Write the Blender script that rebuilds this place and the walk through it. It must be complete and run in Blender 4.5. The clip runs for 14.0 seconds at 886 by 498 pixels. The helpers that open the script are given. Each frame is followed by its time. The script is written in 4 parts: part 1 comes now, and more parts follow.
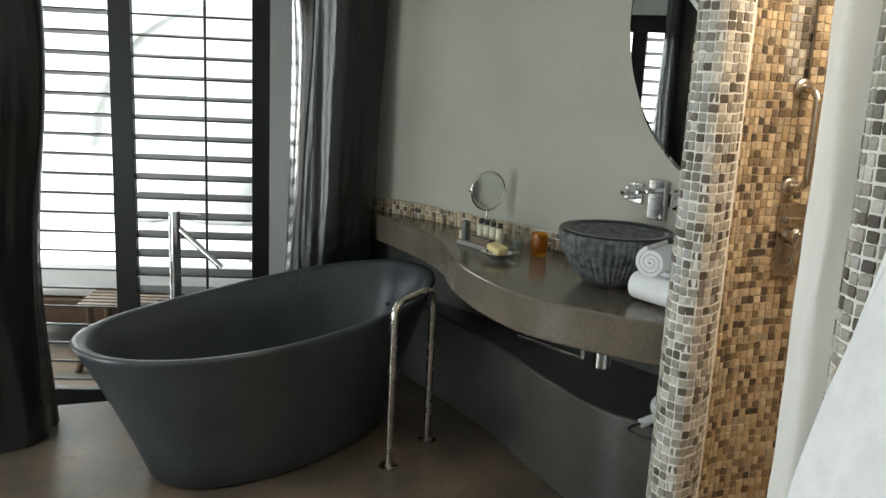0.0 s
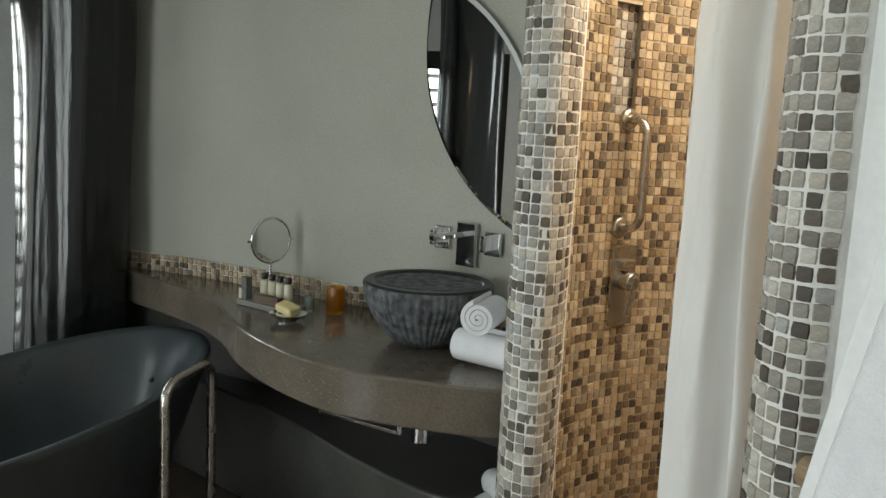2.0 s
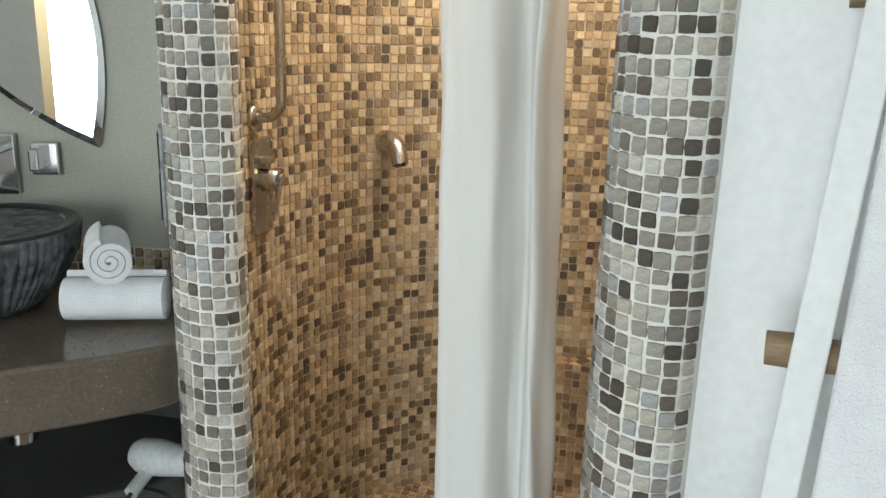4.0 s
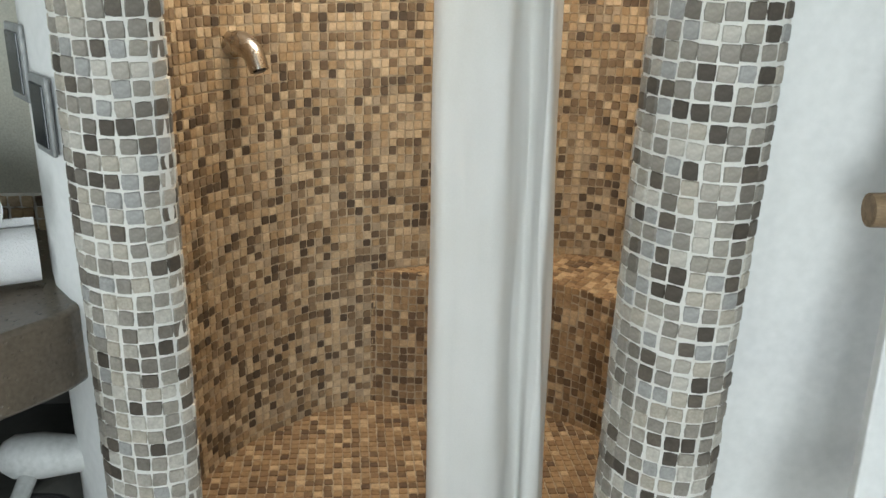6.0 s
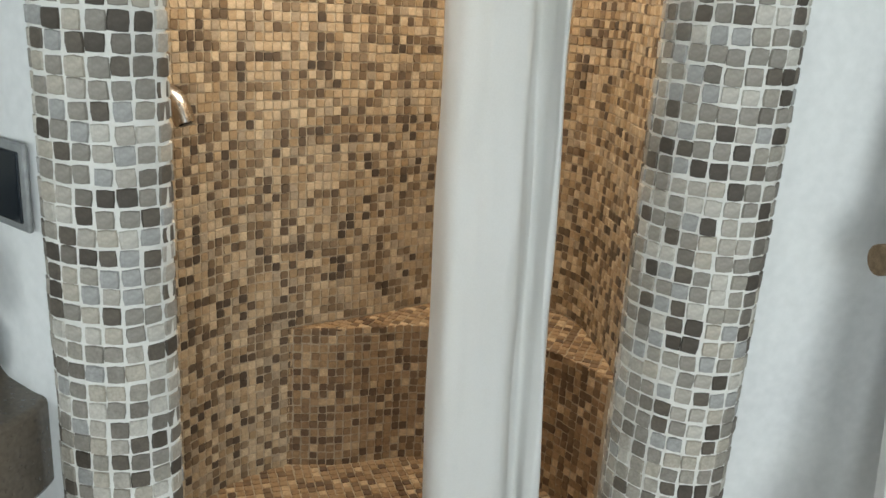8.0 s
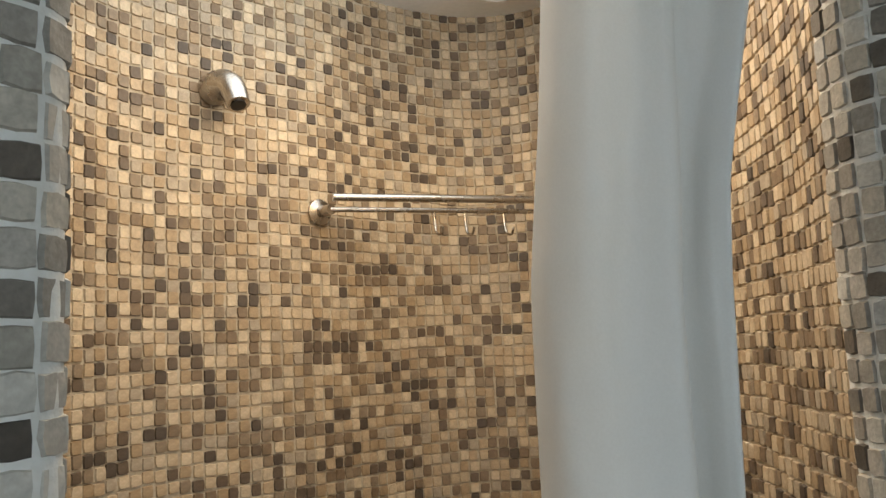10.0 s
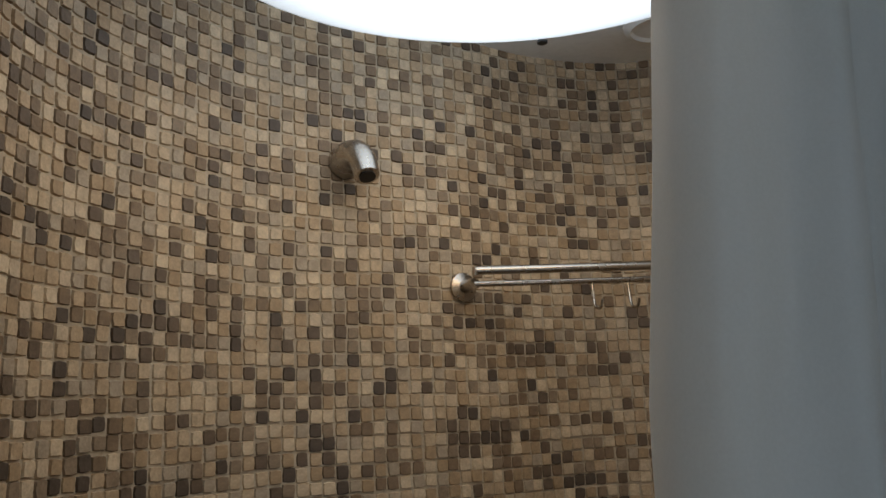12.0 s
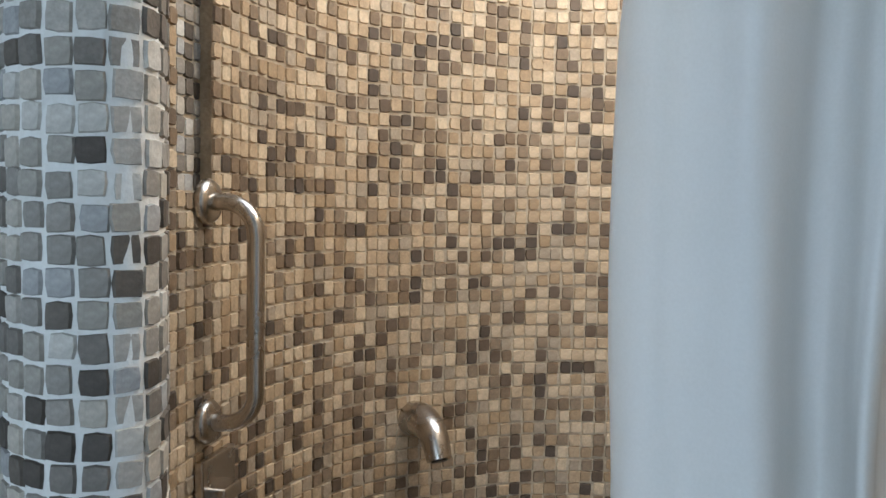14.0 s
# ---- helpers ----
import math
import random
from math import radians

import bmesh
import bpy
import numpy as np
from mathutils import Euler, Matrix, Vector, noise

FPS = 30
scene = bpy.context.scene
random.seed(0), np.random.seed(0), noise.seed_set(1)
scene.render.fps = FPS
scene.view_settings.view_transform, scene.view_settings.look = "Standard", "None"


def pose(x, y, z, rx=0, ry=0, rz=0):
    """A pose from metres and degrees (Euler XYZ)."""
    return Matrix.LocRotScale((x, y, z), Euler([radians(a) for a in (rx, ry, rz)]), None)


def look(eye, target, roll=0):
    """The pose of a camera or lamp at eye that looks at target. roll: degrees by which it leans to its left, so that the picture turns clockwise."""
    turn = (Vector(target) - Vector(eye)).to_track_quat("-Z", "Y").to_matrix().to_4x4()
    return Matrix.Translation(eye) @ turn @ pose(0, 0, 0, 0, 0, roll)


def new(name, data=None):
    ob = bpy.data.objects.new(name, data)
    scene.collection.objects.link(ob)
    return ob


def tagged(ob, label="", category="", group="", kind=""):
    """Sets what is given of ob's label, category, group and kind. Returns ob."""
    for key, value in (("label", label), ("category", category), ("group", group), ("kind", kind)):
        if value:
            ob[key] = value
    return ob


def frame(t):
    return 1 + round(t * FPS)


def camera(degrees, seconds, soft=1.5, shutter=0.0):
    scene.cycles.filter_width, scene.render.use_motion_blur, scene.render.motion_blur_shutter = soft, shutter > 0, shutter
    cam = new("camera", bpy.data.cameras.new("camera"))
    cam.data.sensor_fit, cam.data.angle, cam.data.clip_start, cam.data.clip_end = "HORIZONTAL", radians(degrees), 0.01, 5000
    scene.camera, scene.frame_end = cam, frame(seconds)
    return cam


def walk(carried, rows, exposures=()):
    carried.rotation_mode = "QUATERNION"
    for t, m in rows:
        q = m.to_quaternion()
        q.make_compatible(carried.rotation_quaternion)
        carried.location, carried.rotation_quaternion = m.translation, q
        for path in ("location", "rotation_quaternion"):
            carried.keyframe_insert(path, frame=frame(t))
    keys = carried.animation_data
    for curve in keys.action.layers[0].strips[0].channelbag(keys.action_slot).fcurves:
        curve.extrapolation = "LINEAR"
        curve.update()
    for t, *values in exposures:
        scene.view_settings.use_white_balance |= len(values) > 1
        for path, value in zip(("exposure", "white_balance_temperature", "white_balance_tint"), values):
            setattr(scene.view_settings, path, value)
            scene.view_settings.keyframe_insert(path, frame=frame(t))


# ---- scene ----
cam = camera(56.1, 14.0)
EXPOSURES = [(0, 0.6, 7000, 6), (1, 0.1, 7000, 6), (1.5, 0.1, 7000, 6), (2.7, 0.85, 6850, 6), (5, 0.55, 6650, 6), (6.5, 0.62, 6700, 6), (7.5, 0.6, 6700, 6), (9.2, 0.15, 6550, 6), (10.3, -0.9, 6300, 6), (11.3, -2.75, 6150, 6), (11.5, -2.65, 6150, 6), (12, -1.7, 5800, 6), (12.5, -0.5, 5400, 6), (13, -0.15, 5400, 6), (14, 0.0, 5450, 6)]
PATH = [
    (0, (1.918, -0.91, 1.601), (-0.032, -0.745, 1.189), 2.8),
    (0.5, (1.885, -0.92, 1.647), (-0.083, -0.744, 1.34), 2.9),
    (1, (1.811, -0.936, 1.65), (-0.157, -0.75, 1.347), 2.8),
    (1.5, (1.611, -0.925, 1.614), (-0.326, -0.515, 1.337), 2.3),
    (2, (1.422, -0.95, 1.566), (-0.419, -0.227, 1.273), 2.9),
    (2.5, (1.216, -1.05, 1.535), (-0.396, 0.086, 1.201), 3.4),
    (2.7, (1.142, -1.081, 1.547), (-0.365, 0.18, 1.177), 3.5),
    (4.8, (0.438, -1.304, 1.51), (-0.052, 0.542, 0.916), 0.6),
    (5, (0.388, -1.325, 1.497), (-0.026, 0.527, 0.864), 0.7),
    (5.5, (0.255, -1.273, 1.461), (-0.017, 0.591, 0.789), 1.6),
    (6, (0.115, -1.185, 1.444), (-0.002, 0.689, 0.755), 2.0),
    (6.5, (0.049, -1.18, 1.395), (0.091, 0.667, 0.63), 2.6),
    (7, (-0.068, -1.197, 1.379), (0.157, 0.611, 0.554), 2.8),
    (7.5, (-0.162, -1.193, 1.382), (0.106, 0.621, 0.585), 3.3),
    (8, (-0.194, -1.124, 1.457), (0.118, 0.763, 0.872), 3.7),
    (8.5, (-0.2, -0.963, 1.544), (0.138, 0.975, 1.181), 2.7),
    (9, (-0.239, -0.81, 1.636), (0.148, 1.146, 1.48), 1.9),
    (9.2, (-0.269, -0.744, 1.657), (0.167, 1.205, 1.551), 1.0),
    (11.3, (-0.342, -0.406, 1.713), (0.414, 1.309, 2.412), -6.3),
    (11.5, (-0.314, -0.413, 1.719), (0.324, 1.382, 2.327), -4.4),
    (12, (-0.18, -0.367, 1.758), (-0.014, 1.586, 2.155), -2.4),
    (12.5, (-0.074, -0.358, 1.728), (-0.33, 1.612, 1.956), -1.0),
    (13, (-0.021, -0.385, 1.667), (-0.496, 1.554, 1.791), -0.6),
    (13.5, (0.068, -0.465, 1.646), (-0.599, 1.421, 1.645), 0.5),
    (14, (0.157, -0.505, 1.621), (-0.686, 1.304, 1.499), 1.1),
]
walk(cam, [(t, look(eye, target, roll)) for t, eye, target, roll in PATH], EXPOSURES)

# ---- world and lights ----
world = bpy.data.worlds.new("world")
scene.world = world
world.use_nodes = True
sky = world.node_tree.nodes.new("ShaderNodeTexSky")
sky.sky_type = 'NISHITA'
sky.sun_disc = False
sky.sun_elevation = radians(40)
sky.sun_rotation = radians(200)
world.node_tree.links.new(sky.outputs[0], world.node_tree.nodes["Background"].inputs[0])
world.node_tree.nodes["Background"].inputs[1].default_value = 0.1


def area(name, eye, target, sx, sy, watts, colour):
    lamp = bpy.data.lights.new(name, 'AREA')
    lamp.shape, lamp.size, lamp.size_y = 'RECTANGLE', sx, sy
    lamp.energy, lamp.color = watts, colour
    ob = new(name, lamp)
    ob.matrix_world = look(eye, target)
    return ob


# daylight through the bedroom window and the garden shutters behind the walker, and the shower's ceiling bowl
area("bedroom_window_light", (-5.2, -4.75, 1.5), (-5.2, 0, 1.2), 2.6, 1.9, 170, (0.86, 0.94, 1.0))
area("garden_shutter_light", (-2.15, -3.98, 1.0), (-0.9, 0, 1.1), 1.7, 2.6, 30, (0.82, 0.92, 1.0))
# added fill from an unseen south opening, brightens the towel wall, piers and curtain
area("south_fill_light", (0.30, -3.60, 1.2), (0.5, 0, 1.1), 1.4, 2.1, 45, (0.82, 0.92, 1.0))
bowl_light = bpy.data.lights.new("shower_lamp_light", 'SPOT')
bowl_light.energy, bowl_light.color = 34, (1.0, 0.68, 0.36)
bowl_light.spot_size, bowl_light.spot_blend, bowl_light.shadow_soft_size = radians(179), 0.15, 0.32
new("shower_lamp_light", bowl_light).matrix_world = look((0.08, 0.70, 2.45), (0.06, 0.8, 0))


# ---- materials ----
def rgb(c):
    return (c[0], c[1], c[2], 1.0)


def material(name, c1, c2=None, rough=0.5, metal=0.0, scale=8.0, fine=90.0, bump=0.15, dist=0.004, rnd=0.0, palette=None, rough2=None, spec=0.5, trans=0.0, stretch=None):
    """Principled surface: two colours mixed by coarse noise, a fine grain in tone, roughness and relief."""
    m = bpy.data.materials.new(name)
    m.use_nodes = True
    nt = m.node_tree
    b = nt.nodes["Principled BSDF"]
    N = nt.nodes.new
    L = nt.links.new
    tc = N("ShaderNodeTexCoord")
    src = tc.outputs["Object"]
    if stretch:
        mp = N("ShaderNodeMapping")
        mp.inputs["Scale"].default_value = stretch
        L(src, mp.inputs[0])
        src = mp.outputs[0]
    n1 = N("ShaderNodeTexNoise")
    n1.inputs["Scale"].default_value = scale
    n1.inputs["Detail"].default_value = 5
    n2 = N("ShaderNodeTexNoise")
    n2.inputs["Scale"].default_value = fine
    n2.inputs["Detail"].default_value = 6
    L(src, n1.inputs["Vector"])
    L(src, n2.inputs["Vector"])
    c2 = c2 or tuple(v * 0.8 for v in c1)
    mix = N("ShaderNodeMix")
    mix.data_type = 'RGBA'
    mix.inputs["A"].default_value = rgb(c1)
    mix.inputs["B"].default_value = rgb(c2)
    ramp = N("ShaderNodeMapRange")
    ramp.inputs["From Min"].default_value = 0.35
    ramp.inputs["From Max"].default_value = 0.65
    L(n1.outputs["Fac"], ramp.inputs["Value"])
    L(ramp.outputs[0], mix.inputs["Factor"])
    out = mix.outputs["Result"]
    if palette:
        info = N("ShaderNodeObjectInfo")
        cr = N("ShaderNodeValToRGB")
        cr.color_ramp.interpolation = 'CONSTANT'
        els = cr.color_ramp.elements
        while len(els) > 1:
            els.remove(els[-1])
        els[0].color = rgb(palette[0])
        for i, c in enumerate(palette[1:], 1):
            els.new(i / len(palette)).color = rgb(c)
        L(info.outputs["Random"], cr.inputs[0])
        mul = N("ShaderNodeMix")
        mul.data_type, mul.blend_type = 'RGBA', 'MULTIPLY'
        mul.inputs["Factor"].default_value = 1.0
        L(cr.outputs[0], mul.inputs["A"])
        L(out, mul.inputs["B"])
        out = mul.outputs["Result"]
    grain = N("ShaderNodeMix")
    grain.data_type, grain.blend_type = 'RGBA', 'OVERLAY'
    grain.inputs["Factor"].default_value = 0.35
    L(out, grain.inputs["A"])
    L(n2.outputs["Fac"], grain.inputs["B"])
    L(grain.outputs["Result"], b.inputs["Base Color"])
    rr = N("ShaderNodeMapRange")
    rr.inputs["To Min"].default_value = rough
    rr.inputs["To Max"].default_value = rough2 if rough2 is not None else min(1.0, rough * 1.25)
    L(n1.outputs["Fac"], rr.inputs["Value"])
    L(rr.outputs[0], b.inputs["Roughness"])
    b.inputs["Metallic"].default_value = metal
    b.inputs["Specular IOR Level"].default_value = spec
    b.inputs["Transmission Weight"].default_value = trans
    if bump:
        bp = N("ShaderNodeBump")
        bp.inputs["Strength"].default_value = bump
        bp.inputs["Distance"].default_value = dist
        L(n2.outputs["Fac"], bp.inputs["Height"])
        L(bp.outputs[0], b.inputs["Normal"])
    return m


def pitted(name, c1, c2, rough):
    """Cast concrete with fine pores."""
    m = material(name, c1, c2, rough=rough, scale=5, fine=120, bump=0.1)
    nt = m.node_tree
    b = nt.nodes["Principled BSDF"]
    tc = nt.nodes.new("ShaderNodeTexCoord")
    v = nt.nodes.new("ShaderNodeTexVoronoi")
    v.inputs["Scale"].default_value = 75
    r = nt.nodes.new("ShaderNodeMapRange")
    r.inputs["From Min"].default_value, r.inputs["From Max"].default_value = 0.12, 0.25
    bp = nt.nodes.new("ShaderNodeBump")
    bp.inputs["Strength"].default_value, bp.inputs["Distance"].default_value = 0.5, 0.004
    nt.links.new(tc.outputs["Object"], v.inputs["Vector"])
    nt.links.new(v.outputs["Distance"], r.inputs["Value"])
    nt.links.new(r.outputs[0], bp.inputs["Height"])
    nt.links.new(bp.outputs[0], b.inputs["Normal"])
    return m


M = {}
M["plaster"] = material("plaster", (0.42, 0.41, 0.35), (0.37, 0.36, 0.31), rough=0.7, scale=1.6, fine=260, bump=0.03, dist=0.001)
M["white"] = material("white_paint", (0.80, 0.81, 0.80), (0.75, 0.76, 0.76), rough=0.55, scale=3, fine=60, bump=0.06)
M["screed"] = material("polished_screed", (0.20, 0.14, 0.095), (0.08, 0.068, 0.055), rough=0.16, rough2=0.5, scale=2.2, fine=50, bump=0.05)
M["dark_plaster"] = material("dark_plaster", (0.085, 0.083, 0.074), (0.05, 0.05, 0.045), rough=0.3, scale=3, fine=60, bump=0.1)
M["tub"] = material("tub_stone", (0.050, 0.060, 0.065), (0.036, 0.044, 0.048), rough=0.22, rough2=0.4, scale=4, fine=140, bump=0.05, dist=0.001)
M["trunk"] = material("lacquered_trunk", (0.012, 0.013, 0.013), (0.006, 0.007, 0.007), rough=0.08, rough2=0.26, scale=3, fine=30, bump=0.12, dist=0.006, stretch=(3, 3, 0.5))
M["black_wood"] = material("black_wood", (0.012, 0.013, 0.014), (0.007, 0.008, 0.009), rough=0.4, scale=6, fine=60, bump=0.1, dist=0.001)
M["counter"] = pitted("cast_concrete", (0.155, 0.125, 0.095), (0.105, 0.088, 0.070), 0.15)
M["basin_out"] = material("chiselled_stone", (0.15, 0.155, 0.16), (0.045, 0.047, 0.05), rough=0.75, scale=30, fine=170, bump=0.5, dist=0.004)
M["basin_in"] = material("honed_stone", (0.016, 0.017, 0.019), rough=0.28, scale=20, fine=160, bump=0.05, dist=0.001)
M["chrome"] = material("chrome", (0.72, 0.72, 0.72), (0.66, 0.66, 0.66), rough=0.07, metal=1, scale=6, fine=80, bump=0)
M["steel"] = material("brushed_steel", (0.52, 0.48, 0.43), (0.45, 0.42, 0.38), rough=0.24, metal=1, scale=20, fine=300, bump=0.03, dist=0.0005)
M["mirror"] = material("mirror_glass", (0.9, 0.92, 0.91), (0.9, 0.92, 0.91), rough=0.0, rough2=0.01, metal=1, bump=0)
M["curtain"] = material("curtain_cloth", (0.86, 0.86, 0.85), (0.83, 0.83, 0.81), rough=0.75, scale=6, fine=400, bump=0.05, dist=0.0006)
cn = M["curtain"].node_tree
ctr = cn.nodes.new("ShaderNodeBsdfTranslucent")
ctr.inputs[0].default_value = (0.88, 0.86, 0.80, 1)
cmix = cn.nodes.new("ShaderNodeMixShader")
cmix.inputs[0].default_value = 0.28
cn.links.new(cn.nodes["Principled BSDF"].outputs[0], cmix.inputs[1])
cn.links.new(ctr.outputs[0], cmix.inputs[2])
cn.links.new(cmix.outputs[0], cn.nodes["Material Output"].inputs[0])
M["terry"] = material("terry_cloth", (0.86, 0.86, 0.87), (0.80, 0.80, 0.82), rough=0.95, scale=20, fine=330, bump=0.9, dist=0.004)
M["linen"] = material("bed_linen", (0.85, 0.85, 0.84), (0.8, 0.8, 0.8), rough=0.85, scale=5, fine=60, bump=0.2)
M["brown_wood"] = material("brown_wood", (0.10, 0.055, 0.032), (0.065, 0.034, 0.020), rough=0.4, scale=6, fine=50, bump=0.1, stretch=(1, 8, 8))
M["rung"] = material("pale_branch", (0.30, 0.205, 0.12), (0.20, 0.135, 0.078), rough=0.6, scale=10, fine=60, bump=0.25, stretch=(1.5, 9, 9))
M["grout"] = material("pale_grout", (0.46, 0.39, 0.29), (0.36, 0.30, 0.22), rough=0.9, scale=12, fine=150, bump=0.4)
M["grout_grey"] = material("white_grout", (0.80, 0.79, 0.75), (0.70, 0.69, 0.65), rough=0.9, scale=12, fine=150, bump=0.4)
WARM = [(0.50, 0.385, 0.25), (0.37, 0.265, 0.155), (0.60, 0.48, 0.325), (0.20, 0.138, 0.082), (0.45, 0.335, 0.21), (0.125, 0.088, 0.057), (0.54, 0.43, 0.295), (0.25, 0.185, 0.12), (0.082, 0.060, 0.042), (0.39, 0.315, 0.225)]
GREY = [(0.46, 0.425, 0.37), (0.30, 0.275, 0.24), (0.20, 0.178, 0.15), (0.58, 0.55, 0.49), (0.37, 0.34, 0.29), (0.085, 0.070, 0.055), (0.40, 0.395, 0.38), (0.50, 0.455, 0.38), (0.135, 0.113, 0.09), (0.33, 0.30, 0.26)]
FLOOR = [(0.39, 0.265, 0.150), (0.28, 0.18, 0.098), (0.58, 0.43, 0.265), (0.13, 0.08, 0.046), (0.36, 0.24, 0.13), (0.19, 0.12, 0.066)]
ONE = (1.0, 1.0, 1.0)
M["tile_warm"] = material("warm_stone_tile", ONE, (0.78, 0.76, 0.74), rough=0.55, scale=60, fine=220, bump=0.3, dist=0.002, palette=WARM)
M["tile_grey"] = material("grey_stone_tile", ONE, (0.78, 0.78, 0.78), rough=0.6, scale=60, fine=220, bump=0.35, dist=0.002, palette=GREY)
for i, c in enumerate(WARM):
    M["w%d" % i] = material("warm_stone", c, tuple(v * 0.8 for v in c), rough=0.55, scale=70, fine=240, bump=0.3, dist=0.002)
for i, c in enumerate(GREY):
    M["g%d" % i] = material("grey_stone", c, tuple(v * 0.8 for v in c), rough=0.6, scale=70, fine=240, bump=0.35, dist=0.002)
for i, c in enumerate(FLOOR):
    M["f%d" % i] = material("floor_stone", c, tuple(v * 0.75 for v in c), rough=0.5, scale=70, fine=240, bump=0.3, dist=0.002)
M["soap"] = material("soap", (0.72, 0.60, 0.30), (0.66, 0.54, 0.26), rough=0.5, bump=0.05)
M["lotion"] = material("lotion_bottle", (0.66, 0.62, 0.48), (0.6, 0.56, 0.42), rough=0.3, bump=0)
M["cap"] = material("black_plastic", (0.012, 0.012, 0.013), rough=0.35, bump=0)
M["tray"] = material("grey_tray", (0.20, 0.19, 0.17), rough=0.5)
M["card"] = material("grey_carton", (0.13, 0.13, 0.12), rough=0.6)
M["amber"] = material("amber_glass", (0.85, 0.45, 0.05), (0.8, 0.4, 0.04), rough=0.05, trans=0.9, bump=0)
M["clear"] = material("pale_glass", (0.8, 0.9, 0.85), rough=0.05, trans=0.9, bump=0)
M["dryer"] = material("white_plastic", (0.62, 0.63, 0.62), rough=0.35, bump=0)
M["frame_grey"] = material("grey_plastic", (0.30, 0.31, 0.31), rough=0.35, bump=0)
M["plate"] = material("dark_blue_glass", (0.02, 0.026, 0.034), rough=0.12, bump=0)
M["shade"] = material("lamp_shade", (0.72, 0.66, 0.55), rough=0.8)
glow = bpy.data.materials.new("opal_acrylic")
glow.use_nodes = True
gb = glow.node_tree.nodes["Principled BSDF"]
gb.inputs["Base Color"].default_value = (0.85, 0.88, 0.9, 1)
gb.inputs["Roughness"].default_value = 0.35
gb.inputs["Emission Color"].default_value = (0.93, 0.97, 1.0, 1)
gtc = glow.node_tree.nodes.new("ShaderNodeTexCoord")
glen = glow.node_tree.nodes.new("ShaderNodeVectorMath")
glen.operation = 'LENGTH'
gmap = glow.node_tree.nodes.new("ShaderNodeMapRange")
gmap.interpolation_type = 'SMOOTHSTEP'
gmap.inputs["From Min"].default_value, gmap.inputs["From Max"].default_value = 0.28, 0.60
gmap.inputs["To Min"].default_value, gmap.inputs["To Max"].default_value = 5.5, 1.5
glow.node_tree.links.new(gtc.outputs["Object"], glen.inputs[0])
glow.node_tree.links.new(glen.outputs["Value"], gmap.inputs["Value"])
glow.node_tree.links.new(gmap.outputs[0], gb.inputs["Emission Strength"])
M["opal"] = glow


# ---- mesh helpers ----
def finish(bm, name, mats, parent=None, smooth=True, bevel=0.0, angle=40):
    me = bpy.data.meshes.new(name)
    bmesh.ops.recalc_face_normals(bm, faces=bm.faces)
    bm.to_mesh(me)
    bm.free()
    for mt in mats if isinstance(mats, (list, tuple)) else [mats]:
        me.materials.append(M[mt])
    if smooth:
        for p in me.polygons:
            p.use_smooth = True
        me.set_sharp_from_angle(angle=radians(angle))
    ob = new(name, me)
    if bevel:
        md = ob.modifiers.new("bevel", 'BEVEL')
        md.width, md.segments, md.limit_method = bevel, 2, 'ANGLE'
    if parent:
        ob.parent = parent
    return ob


def empty(name, m=None):
    ob = new(name)
    ob.empty_display_size = 0.05
    if m is not None:
        ob.matrix_world = m
    return ob


def add_box(bm, c, s, m=None):
    mat = Matrix.Translation(c) @ Matrix.Diagonal((*s, 1))
    if m is not None:
        mat = m @ mat
    return bmesh.ops.create_cube(bm, size=1, matrix=mat)["verts"]


def box(name, c, s, mat, parent=None, bevel=0.004, m=None):
    bm = bmesh.new()
    add_box(bm, c, s, m)
    return finish(bm, name, mat, parent, smooth=False, bevel=bevel)


def spline(pts, n, closed=False):
    """Catmull-Rom points through a list of places."""
    pts = [Vector(p) for p in pts]
    out = []
    k = len(pts)
    for i in range(k if closed else k - 1):
        if closed:
            a, b, c, d = pts[i - 1], pts[i], pts[(i + 1) % k], pts[(i + 2) % k]
        else:
            a, b, c, d = pts[max(i - 1, 0)], pts[i], pts[i + 1], pts[min(i + 2, k - 1)]
        for j in range(n):
            t = j / n
            out.append(0.5 * (2 * b + (c - a) * t + (2 * a - 5 * b + 4 * c - d) * t * t + (3 * b - a - 3 * c + d) * t ** 3))
    if not closed:
        out.append(pts[-1])
    return out


def even(pts, step):
    """The same line with points at even steps."""
    out, left = [pts[0].copy()], step
    for a, b in zip(pts, pts[1:]):
        seg = (b - a).length
        at = 0.0
        while seg - at >= left:
            at += left
            out.append(a.lerp(b, at / seg))
            left = step
        left -= seg - at
    return out


def add_tube(bm, path, radius, sides=12, cap=True):
    path = [Vector(p) for p in path]
    rings = []
    up = None
    for i, p in enumerate(path):
        d = (path[min(i + 1, len(path) - 1)] - path[max(i - 1, 0)]).normalized()
        if up is None:
            up = d.orthogonal().normalized()
        up = (up - d * up.dot(d)).normalized()
        side = d.cross(up)
        r = radius[i] if isinstance(radius, (list, tuple)) else radius
        rings.append([bm.verts.new(p + (up * math.cos(a) + side * math.sin(a)) * r) for a in (2 * math.pi * k / sides for k in range(sides))])
    for a, b in zip(rings, rings[1:]):
        for k in range(sides):
            bm.faces.new((a[k], a[(k + 1) % sides], b[(k + 1) % sides], b[k]))
    if cap:
        bm.faces.new(rings[0][::-1])
        bm.faces.new(rings[-1])


def tube(name, path, radius, mat, parent=None, sides=12):
    bm = bmesh.new()
    add_tube(bm, path, radius, sides)
    return finish(bm, name, mat, parent, angle=50)


